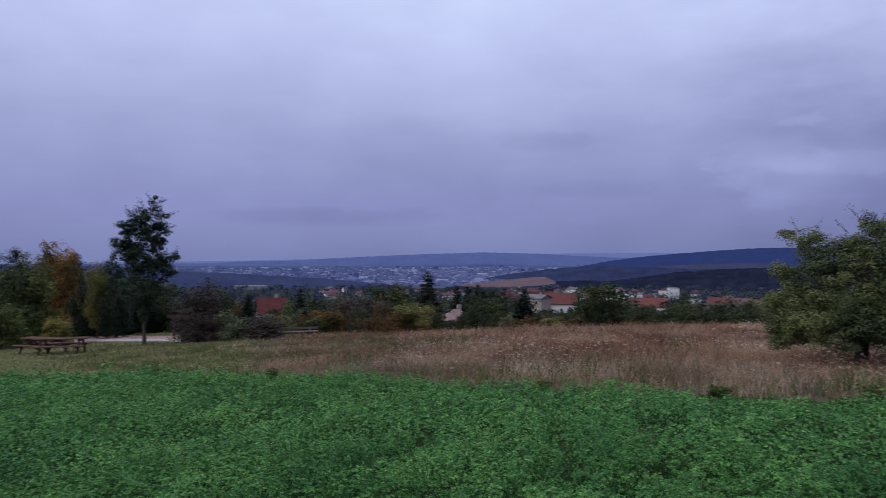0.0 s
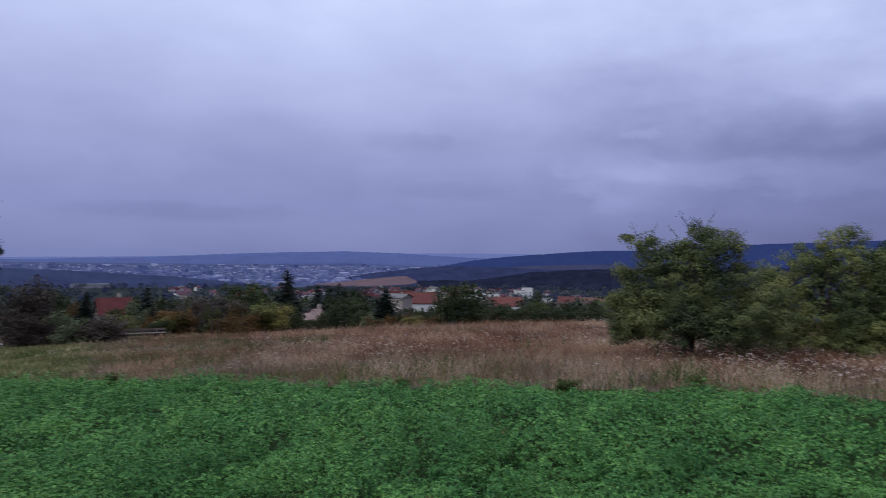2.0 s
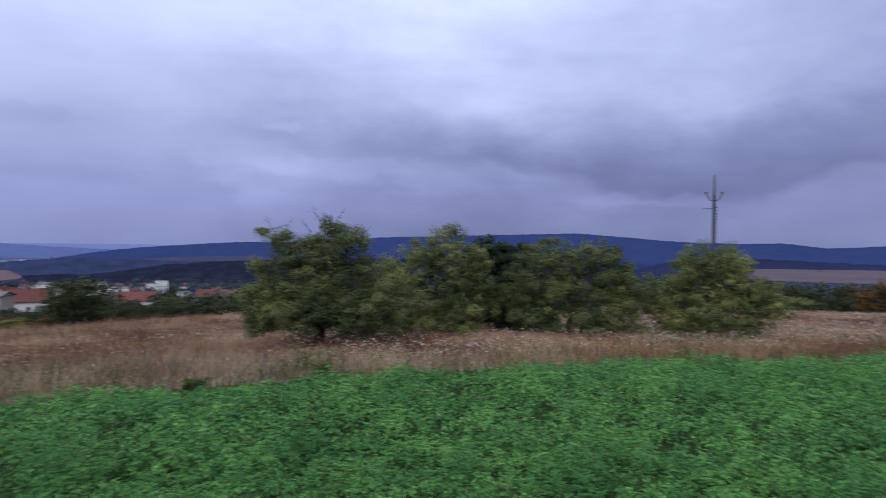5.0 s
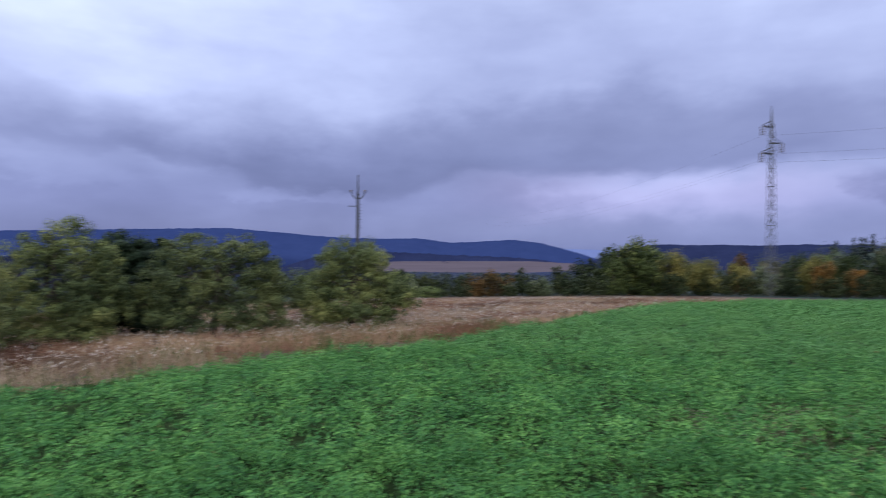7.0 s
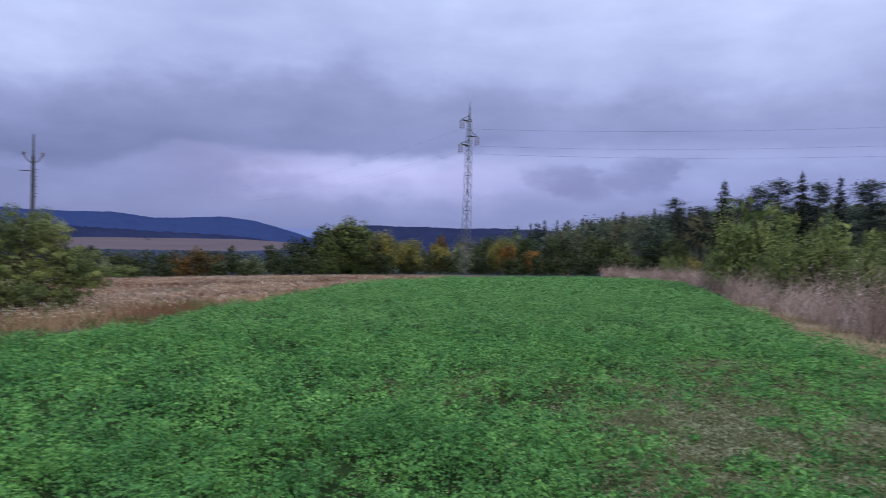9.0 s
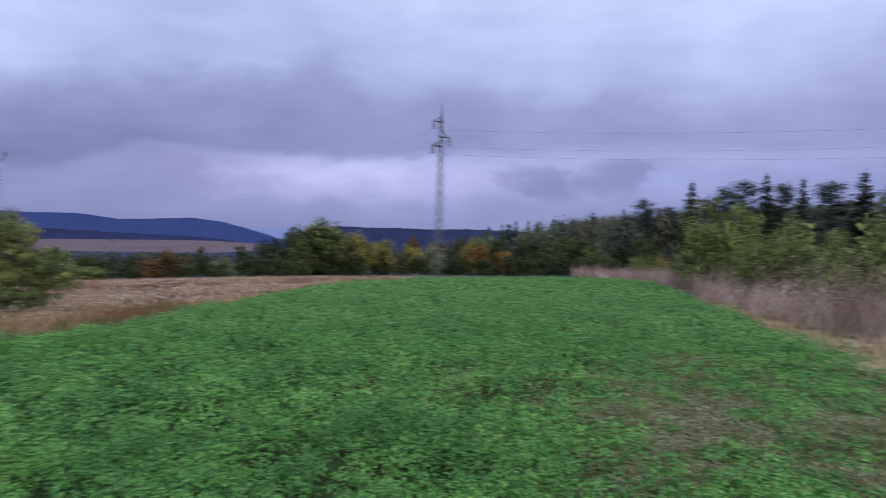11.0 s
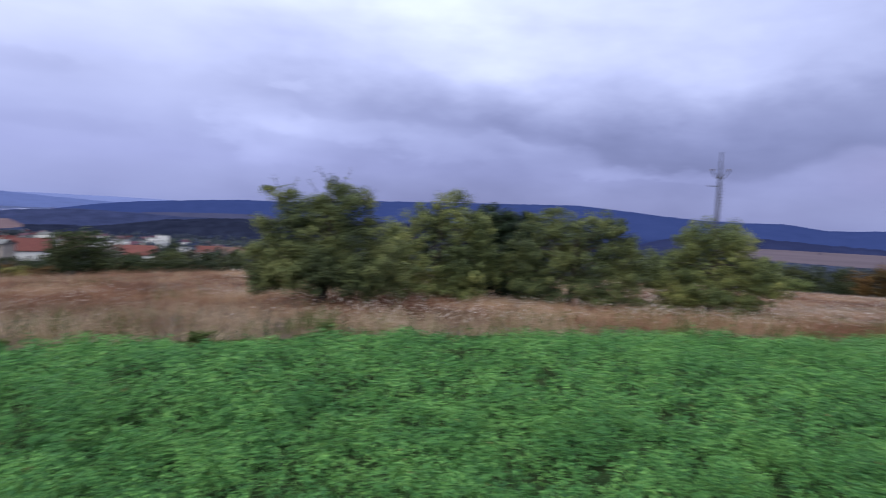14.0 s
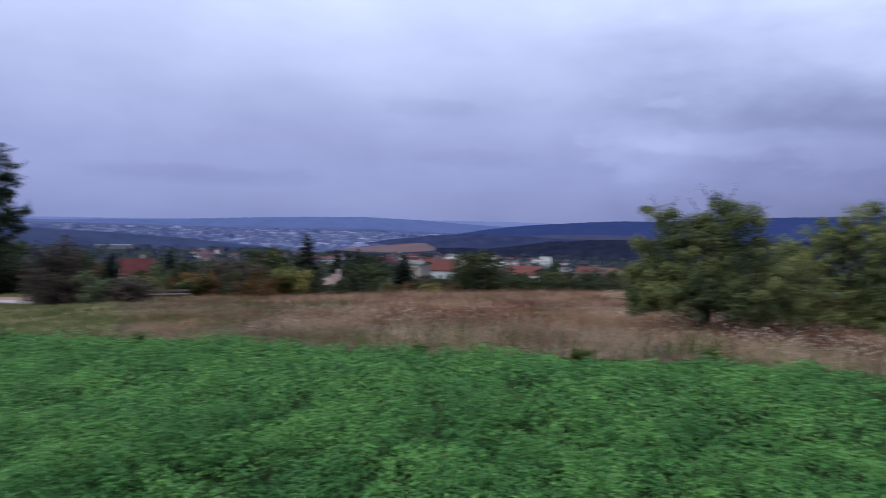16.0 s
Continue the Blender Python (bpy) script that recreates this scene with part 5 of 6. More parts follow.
# left of the picnic place
for k, az, r, top, wide in (
        ("rust", -44, 50, -1.0, 5), ("oak", -41, 58, .8, 6), ("bush", -38, 47, -2.2, 6), ("oak", -35.5, 54, -.6, 5.5), ("olive", -33.7, 47, -3.2, 4),
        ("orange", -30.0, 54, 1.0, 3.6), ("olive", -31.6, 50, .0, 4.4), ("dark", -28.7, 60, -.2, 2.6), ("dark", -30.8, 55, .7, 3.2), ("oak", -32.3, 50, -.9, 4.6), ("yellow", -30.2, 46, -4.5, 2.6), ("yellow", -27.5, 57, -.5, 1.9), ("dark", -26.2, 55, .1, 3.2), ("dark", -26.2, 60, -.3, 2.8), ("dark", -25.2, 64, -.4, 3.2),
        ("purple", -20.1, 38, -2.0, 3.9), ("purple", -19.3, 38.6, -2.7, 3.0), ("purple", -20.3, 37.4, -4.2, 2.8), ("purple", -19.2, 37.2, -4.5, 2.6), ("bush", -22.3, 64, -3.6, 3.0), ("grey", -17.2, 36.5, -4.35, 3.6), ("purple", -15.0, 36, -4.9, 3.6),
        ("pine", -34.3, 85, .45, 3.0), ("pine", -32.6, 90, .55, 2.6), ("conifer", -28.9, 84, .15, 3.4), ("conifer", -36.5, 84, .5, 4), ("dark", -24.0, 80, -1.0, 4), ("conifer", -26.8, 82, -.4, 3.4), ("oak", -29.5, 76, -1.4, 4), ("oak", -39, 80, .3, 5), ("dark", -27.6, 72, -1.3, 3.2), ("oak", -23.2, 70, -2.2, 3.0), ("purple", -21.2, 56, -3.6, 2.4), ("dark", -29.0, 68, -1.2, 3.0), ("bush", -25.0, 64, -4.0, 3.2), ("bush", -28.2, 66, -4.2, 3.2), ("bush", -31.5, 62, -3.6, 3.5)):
    plant(k, az, r, top, wide, "trees round the picnic place")
# gardens below the meadow
for k, az, r, top, wide in (
        ("thuja", -16.3, 60, -3.05, 2.7), ("conifer", -12.1, 60, -2.75, 3.8), ("grey", -12.6, 52, -3.7, 2.4), ("yellow", -13.8, 46, -4.75, 2.6), ("orange", -10.7, 52, -4.55, 2.2), ("rust", -9.4, 46, -4.6, 3.0),
        ("orange", -8.3, 62, -4.05, 2.0), ("bush", -7.2, 42, -4.3, 2.0), ("bush", -11.2, 44, -5.4, 2.2), ("rust", -5.4, 41, -4.0, 2.6), ("oak", -4.1, 62, -2.4, 5.0), ("green", -6.0, 66, -3.0, 2.4), ("olive", -2.9, 44, -3.8, 3.6), ("oak", -1.1, 56, -4.0, 2.4), ("oak", 4.0, 62, -3.6, 4.0), ("bush", 8.7, 68, -4.5, 2.0), ("bush", 10.3, 70, -4.4, 2.4), ("oak", 17.6, 62, -4.25, 3.4), ("oak", 20.3, 66, -3.8, 3.0), ("rust", -4.7, 39, -4.8, 2.6),
        ("conifer", -1.3, 72, -1.4, 5.4), ("bush", -1.2, 46, -4.4, 2.2), ("thuja", 2.9, 82, -2.9, 2.8), ("thuja", 3.5, 86, -2.95, 4.6), ("thuja", 4.7, 82, -3.35, 4.2), ("bush", -.6, 44, -5.0, 2.2), ("bush", .7, 60, -5.5, 2.4), ("bush", 1.6, 64, -5.4, 2.0), ("green", 2.9, 48, -4.5, 2.2), ("conifer", 1.2, 126, -2.6, 3.2), ("conifer", 4.1, 92, -3.0, 4.6), ("green", 3.9, 92, -3.0, 3.4), ("conifer", 2.2, 128, -2.65, 3.4), ("conifer", 3.0, 94, -2.5, 4.8), ("green", 4.6, 80, -2.9, 3.0), ("green", 5.6, 84, -3.5, 2.6), ("green", 3.6, 60, -3.7, 2.8),
        ("thuja", 7.0, 66, -2.85, 4.2), ("grey", 5.4, 46, -4.9, 1.6), ("rust", 7.4, 44, -5.0, 1.8), ("rust", 9.2, 52, -4.9, 2.2), ("bush", 6.3, 50, -5.2, 2.0), ("bush", 10.4, 56, -4.8, 1.6),
        ("oak", 13.3, 74, -2.3, 6.2), ("green", 12.0, 70, -3.4, 2.4), ("green", 14.9, 72, -3.6, 2.4), ("bush", 17.0, 66, -4.0, 2.4), ("green", 19.5, 70, -3.05, 2.6), ("bush", 18.4, 60, -4.4, 2.2), ("bush", 21.4, 64, -4.1, 2.2), ("green", 22.8, 76, -3.8, 2.4), ("bush", 24.0, 66, -4.3, 2.2), ("bush", 25.4, 64, -4.4, 2.0), ("bush", 27.0, 70, -4.2, 2.4), ("green", 29, 80, -3.6, 3), ("green", 33, 84, -3.3, 3.5), ("green", 38, 84, -3.0, 4),
        ("rust", -11.8, 48, -4.7, 2.0), ("orange", -9.6, 46, -4.7, 2.6), ("yellow", -10.9, 45, -5.1, 2.0), ("orange", -3.7, 43, -4.6, 2.4), ("yellow", -2.2, 43, -4.3, 2.8), ("rust", -6.5, 40, -5.2, 2.6), ("rust", 6.0, 44, -5.2, 2.0), ("yellow", 9.2, 46, -5.35, 2.2), ("rust", 10.8, 47, -5.2, 2.4), ("purple", -9.8, 62, -4.0, 2.2), ("purple", -7.8, 58, -3.5, 2.4), ("green", -9.0, 78, -3.7, 2.6), ("purple", -6.1, 46, -3.4, 3.6), ("rust", -2.2, 52, -4.2, 2.2), ("green", -2.6, 76, -2.9, 2.6), ("bush", -14.0, 58, -4.2, 2.4), ("purple", -14.4, 50, -4.8, 2.0),
        ("bush", 1.9, 54, -5.0, 1.8), ("bush", 3.0, 50, -4.9, 2.2), ("bush", 4.6, 52, -4.7, 2.2), ("green", 2.6, 70, -3.5, 2.4), ("bush", 8.2, 58, -4.95, 2.2), ("purple", 9.4, 62, -4.9, 2.2), ("bush", 11.2, 60, -4.8, 2.0), ("bush", 16.0, 62, -4.4, 2.2), ("bush", 20.2, 60, -4.4, 2.4), ("bush", 22.6, 60, -4.5, 2.2),
        ("green", -17.6, 98, -3.3, 2.4), ("green", -13.0, 100, -3.4, 2.4), ("green", -10.6, 96, -3.5, 2.2), ("green", 6.0, 100, -4.8, 2.0), ("green", 10.9, 104, -4.9, 1.6), ("green", 16.4, 100, -4.1, 2.2), ("green", 24.6, 104, -3.9, 2.6),
        ("bush", -20.5, 70, -4.0, 2.6), ("green", -18.6, 84, -2.9, 2.6), ("rust", -17.2, 72, -3.8, 1.8)):
    plant(k, az, r, top, wide, "garden trees below the meadow")
# between plum trees and pylon
for k, az, r, top, wide in (
        ("bush", 62.5, 82, -2.2, 3), ("bush", 64.4, 78, -2.6, 2.6), ("green", 66.0, 84, -1.0, 3.0), ("green", 67.6, 82, -1.5, 2.4), ("grey", 68.6, 78, -2.4, 2.0), ("bush", 69.6, 88, -2.1, 2.4), ("bush", 71.3, 84, -2.15, 2.4), ("shrub", 70.4, 75, -3.0, 3.2), ("green", 72.9, 82, -2.0, 1.9),
        ("bush", 67.0, 74, -3.0, 2.0), ("bush", 73.4, 75, -2.8, 2.0), ("rust", 75.0, 80, -1.65, 3.4), ("rust", 76.4, 81, -1.55, 3.2), ("rust", 74.2, 79, -2.2, 2.4), ("bush", 77.3, 78, -2.6, 2.0), ("green", 78.3, 82, -1.35, 2.0), ("grey", 80.0, 80, -2.0, 2.4), ("bush", 79.4, 76, -2.6, 2.0), ("green", 81.8, 84, -1.2, 2.6), ("green", 83.6, 88, -.5, 3.0), ("green", 85.2, 86, -.15, 2.8), ("bush", 82.4, 78, -2.0, 2.6), ("bush", 84.6, 78, -1.9, 2.6),
        ("bush", 90.6, 82, -1.6, 2.4), ("bush", 92.8, 86, -1.9, 2.4), ("bush", 94.2, 96, -1.3, 2.2), ("bush", 96.4, 100, -1.7, 2.2), ("bush", 99.2, 100, -1.7, 2.2), ("bush", 101.6, 100, -1.6, 2.2), ("bush", 104.2, 98, -1.5, 2.2), ("bush", 107.8, 98, -1.4, 2.4), ("bush", 110.0, 96, -1.4, 2.4), ("bush", 112.2, 92, -1.4, 2.4),
        ("olive", 44, 90, -2.2, 4), ("olive", 50, 90, -2.0, 4), ("olive", 56, 92, -2.0, 4), ("olive", 60, 95, -1.6, 3.5),
        ("olive", 87.6, 88, 1.2, 6.0), ("oak", 87.2, 87, 1.0, 4.6), ("oak", 86.0, 86, .5, 4.2), ("olive", 88.6, 86, .7, 4.0), ("olive", 86.0, 84, -.4, 2.6), ("olive", 89.0, 84, -.6, 2.8), ("yellow", 90.4, 84, .15, 3.6), ("yellow", 92.5, 90, -.5, 2.2), ("olive", 91.5, 100, -.4, 3.0), ("rust", 95.4, 112, .0, 2.4), ("yellow", 95.6, 102, -.75, 2.2), ("orange", 101.3, 101, -.5, 2.2), ("yellow", 93.0, 86, -.45, 2.8), ("grey", 97.6, 106, -1.0, 2.4),
        ("oak", 99.4, 114, .1, 2.8), ("yellow", 100.4, 106, -.1, 2.2), ("olive", 102.0, 112, .2, 2.6), ("orange", 103.3, 104, -1.1, 1.7), ("oak", 104.6, 112, .1, 3.0), ("green", 106.6, 106, .0, 3.2), ("oak", 108.8, 110, .3, 3.4), ("olive", 111.0, 104, -.3, 3.0), ("green", 110.2, 108, .2, 3.0), ("bush", 105.8, 98, -1.6, 2.2), ("green", 113.4, 108, .3, 3.4), ("oak", 115.0, 104, .4, 3.0), ("oak", 102.8, 110, .0, 2.6)):
    plant(k, az, r, top, wide, "hedge trees at the field's end")
# hedge and pines along the right side
for k, az, r, top, wide in (
        ("shrub", 120.6, 46, 3.2, 8.4), ("shrub", 118.3, 54, -.6, 3), ("shrub", 114.6, 96, -1.2, 2.4), ("yellow", 116.4, 72, -1.1, 1.8), ("shrub", 125.8, 40, 1.9, 8.6), ("shrub", 131.2, 36, 2.0, 9), ("shrub", 122.8, 40, -.4, 5), ("shrub", 128.6, 34, .0, 6), ("shrub", 136, 30, 3.5, 9), ("shrub", 143, 28, 4, 10), ("shrub", 134, 22, .2, 7), ("shrub", 140, 20, .8, 8)):
    plant(k, az, r, top, wide, "hedge along the field")
for az, r, top, wide in ((114.9, 130, 3.5, 2.0), (116.8, 128, 2.9, 2.4), (118.4, 112, 4.8, 2.6), (119.4, 118, 3.6, 2.6), (120.8, 108, 4.5, 2.4), (122.1, 104, 5.0, 2.8), (123.8, 100, 5.35, 2.4), (125.0, 102, 4.7, 2.6), (126.3, 98, 5.0, 2.2), (128.1, 92, 4.85, 3.2), (130.2, 90, 5.4, 3.4), (132.6, 88, 5.6, 3.4), (135, 86, 5.6, 3.6), (138, 86, 5.8, 3.6), (141, 84, 6.0, 3.6)):
    plant("conifer" if az in (118.4, 123.8, 126.3, 130.2, 135, 141) else "pine", az, r, top - (.9 if az in (132.6, 138) else 0), wide * (1.6 if az in (118.4, 123.8, 126.3, 130.2, 135, 141) else 1.45), "pines along the wood's edge")
for az, r, top, wide in ((-28.6, 63, -1.6, 2.2), (-27.2, 64, -2.6, 2.4), (-25.4, 63, -2.8, 2.6), (-23.8, 64, -3.2, 2.6), (-22.6, 66, -3.4, 2.2)):
    plant("thuja", az, r, top, wide, "trees round the picnic place")
for i in range(24):
    az = 101.5 + i * .64 + dice.uniform(-.45, .45)
    plant("spruce", az, 236 - i * 4 + dice.uniform(-8, 8), float(table(az, (101, .6), (105.6, 1.45), (110.2, 2.1), (117, 2.75))) + dice.uniform(-.25, .3), dice.uniform(1.2, 2.6), "conifers on the wood's skyline")
for lst in protos.values():
    for ob in lst:
        for o in (*ob.children_recursive, ob):
            bpy.data.objects.remove(o)


# the wood that climbs the hillside, and far tree lines
def woods(name, seed, n, a0, a1, r0, r1, h, wide, per, leaf, mats, label, top=None, keep=None):
    gen = np.random.default_rng(seed)
    a, r, x, y = polar_points(gen, n, a0, a1, r0, r1)
    if keep is not None:
        ok = keep(a, r)
        a, r, x, y = a[ok], r[ok], x[ok], y[ok]
        n = len(a)
    z = ground(x, y)
    hh = h * gen.uniform(.7, 1.25, n)
    if top is not None:
        cap = EYE + r * np.tan(np.radians(table(a, *top))) - z
        hh = np.minimum(hh, cap * gen.uniform(.9, 1.06, n))
        ok = hh > h * .3
        x, y, z, hh = x[ok], y[ok], z[ok], hh[ok]
    lot = gen.integers(0, len(mats), len(x))
    for i, m in enumerate(mats):
        sel = np.where(lot == i)[0]
        k = np.repeat(sel, per)
        d = gen.normal(size=(len(k), 3))
        d /= np.linalg.norm(d, axis=1)[:, None]
        rad = gen.uniform(.78, 1.0, len(k))[:, None]
        lump = 1 + .35 * (vnoise(d[:, 0] * 2 + k, d[:, 2] * 2 + k * 1.7, 5) - .5)
        p = np.stack([x[k], y[k], z[k] + hh[k] * .5], -1) + d * rad * lump[:, None] * np.stack([hh[k] * wide * .5, hh[k] * wide * .5, hh[k] * .5], -1)
        s = Soup().leaves(p, leaf, leaf * .7, gen, .3, d * (1, 1, 1.2) + (0, 0, .35))
        for j in sel:
            s.inner((x[j], y[j], z[j] + hh[j] * .5), (hh[j] * wide * .5, hh[j] * wide * .5, hh[j] * .5), gen, 26)
        for j in sel[:: 3]:
            s.tube([(x[j], y[j], z[j] - .2), (x[j], y[j], z[j] + hh[j] * .7)], [hh[j] * .02, hh[j] * .008], 4)
        tagged(part(name, s, m), label, "woods", kind="stuff")


slope_top = [(98, .1), (99.9, .16), (102.5, .9), (105.6, 1.5), (110.2, 2.15), (114.6, 2.5), (118.4, 3.0), (125, 3.7), (133, 4.7), (150, 5.2)]
woods("hillside_wood", 501, 600, 97, 150, 122, 290, 13, .75, 190, .42, [M_woodland, M_wood_brown, M_woodland, M_pine], "dense dark mixed wood on the hillside", slope_top)
woods("garden_trees", 502, 560, -22, 36, 112, 420, 5.5, 1.0, 70, .7, [M_haze_tree, M_dark_and_shaded_leaf, M_purple, M_hedge], "dark garden trees between the village houses", keep=lambda a, r: ~(((a > 6.4) & (a < 11.6) | (a > 15.8) & (a < 18.6) | (a > -15.8) & (a < -13.4)) & (r > 110) & (r < 300)))
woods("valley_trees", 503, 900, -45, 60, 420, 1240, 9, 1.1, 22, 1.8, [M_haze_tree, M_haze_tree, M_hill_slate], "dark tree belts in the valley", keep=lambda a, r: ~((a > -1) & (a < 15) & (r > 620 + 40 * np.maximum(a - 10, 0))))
woods("lane_trees", 504, 260, -48, -22, 72, 170, 9, .75, 100, .6, [M_dark_and_shaded_leaf, M_pine], "dark wood behind the picnic place", [(-55, .9), (-36, .5), (-33, .2), (-29, -.2), (-25, -1.2), (-22, -2.2)])
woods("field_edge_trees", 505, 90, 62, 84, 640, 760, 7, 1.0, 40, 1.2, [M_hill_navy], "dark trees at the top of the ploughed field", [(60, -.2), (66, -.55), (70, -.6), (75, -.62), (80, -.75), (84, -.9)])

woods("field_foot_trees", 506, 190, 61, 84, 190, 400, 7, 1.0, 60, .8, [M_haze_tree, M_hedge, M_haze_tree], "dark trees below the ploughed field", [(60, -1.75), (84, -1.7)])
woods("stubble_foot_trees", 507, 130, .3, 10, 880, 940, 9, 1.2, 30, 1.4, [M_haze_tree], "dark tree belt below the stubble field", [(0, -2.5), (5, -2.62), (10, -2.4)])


# ---- picnic place ----
def plank(lo, hi, mat, parent, name, turn=0.0, at=(0, 0, 0), label=""):
    return part(name, Soup().box(lo, hi, turn, at), mat, parent, label)


def picnic_table(at, turn, label):
    ob = thing("picnic_table", at, turn, label, "table", "picnic tables")
    for i in range(4):
        plank((-1.1, -.36 + i * .185, .70), (1.1, -.36 + i * .185 + .17, .745), M_wood, ob, "tabletop_plank")
    for s in (-1, 1):
        for k in range(2):
            y0 = s * .62 + (k - .5) * .17 - .08
            plank((-1.1, y0, .40), (1.1, y0 + .16, .44), M_wood, ob, "seat_plank")
        plank((s * .8 - .05, -.76, .33), (s * .8 + .05, .76, .40), M_wood_dark, ob, "cross_beam")
        plank((s * .8 - .05, -.34, .62), (s * .8 + .05, .34, .70), M_wood_dark, ob, "top_beam")
        for q in (-1, 1):
            part("leg", Soup().tube([(s * .8, q * .62, -.03), (s * .8, q * .25, .66)], [.055, .05], 6), M_wood_dark, ob)
    return ob


picnic_table(spot(-29.8, 35.4), radians(12), "weathered wooden picnic table with fixed benches on mown grass")
picnic_table(spot(-31.0, 37.6), radians(-14), "weathered wooden picnic table beside another on mown grass")


def bench(at, turn):
    ob = thing("park_bench", at, turn, "low bleached wooden bench beside the garden hedge", "bench")
    for i in range(3):
        plank((-1.1, -.22 + i * .15, .42), (1.1, -.22 + i * .15 + .13, .46), M_wood_pale, ob, "seat_plank")
    plank((-1.1, .26, .54), (1.1, .30, .64), M_wood_pale, ob, "back_plank")
    for s in (-.7, .7):
        plank((s - .05, -.2, -.03), (s + .05, -.1, .42), M_wood_pale, ob, "leg")
        plank((s - .05, .18, -.03), (s + .05, .26, .64), M_wood_pale, ob, "leg")
    return ob


bench(spot(-12.4, 36.0, .12), radians(16))


def lane():
    """A paved strip and a red clay strip laid on the slope."""
    for name, near, far, mat, label in (("path_paving", (50, 41), (56.5, 45), M_paving, "pale paved path"), ("path_clay", (56.8, 45.3), (66, 51), M_clay, "red clay strip beside the path")):
        az = np.linspace(-29, -21.5, 14)
        A, K = np.meshgrid(az, np.linspace(0, 1, 4))
        R0, R1 = (e[0] + (e[1] - e[0]) * (A + 28) / 5.2 for e in (near, far))
        R = R0 + (R1 - R0) * K
        X, Y = R * np.sin(np.radians(A)), R * np.cos(np.radians(A))
        top = np.stack([X, Y, ground(X, Y) + .05], -1).reshape(-1, 3)
        n = 14
        i, j = np.meshgrid(np.arange(3), np.arange(n - 1), indexing="ij")
        q = np.stack([i * n + j, i * n + j + 1, (i + 1) * n + j + 1, (i + 1) * n + j], -1).reshape(-1, 4)
        s = Soup().put(top, q[:, ::-1])
        rim = np.arange(n)
        low = top[rim] - (0, 0, .2)
        base = s.n
        s.v.append(low)
        s.n += n
        s.f[4].append(np.stack([rim[:-1], base + rim[:-1], base + rim[1:], rim[1:]], -1)[:, ::-1])
        tagged(part(name, s, mat), label, "path", kind="structure")


lane()


def post(az, r, h, label, board=False):
    ob = thing("wooden_post", spot(az, r, .05), radians(-az), label, "post")
    part("shaft", Soup().tube([(0, 0, -.1), (0, 0, h)], [.045, .04], 8), M_wood_dark, ob)
    if board:
        plank((-.42, -.02, h - .12), (.42, .03, h + .02), M_wood, ob, "board")


post(-22.0, 44, 1.5, "dark wooden post with a small board", True)
post(-6.7, 38, .95, "weathered wooden garden post")
post(-7.2, 38.5, .9, "weathered wooden garden post")


# ---- pole and pylon ----
def pole(az, r):
    top = rise(az, r, 6.5)
    ob = thing("power_pole", spot(az, r), radians(-az), "grey concrete power pole with curved arms and insulators", "pole")
    part("shaft", Soup().tube([(0, 0, -.3), (0, 0, top * .5), (0, 0, top - 1.7)], [.20, .16, .13], 10), M_concrete, ob, soft=True)
    part("mast", Soup().tube([(0, 0, top - 1.75), (0, 0, top)], [.075, .05], 8), M_dark_metal, ob, "thin steel mast on top", soft=True)
    z0 = top - 2.2
    for s in (-1, 1):
        k = np.linspace(0, 1, 7)
        arm = part("arm", Soup().tube(np.stack([s * .62 * k, k * 0, z0 + .62 * k ** 2.2], -1), np.full(7, .045), 6), M_dark_metal, ob, soft=True)
        part("insulator", Soup().tube([(s * .62, 0, z0 + .6), (s * .62, 0, z0 + .66), (s * .62, 0, z0 + .70), (s * .62, 0, z0 + .78), (s * .62, 0, z0 + .84)], [.05, .11, .07, .11, .04], 8), M_ceramic, arm)
    part("cross_arm", Soup().tube([(-.95, 0, z0 - .62), (.15, 0, z0 - .62)], [.03, .04], 6), M_dark_metal, ob)
    for i in range(9):
        part("climbing_step", Soup().tube([(.10, 0, z0 - .5 - i * .26), (.30, 0, z0 - .5 - i * .26)], [.025, .02], 5), M_dark_metal, ob)
    return ob


pole(64.33, 60)


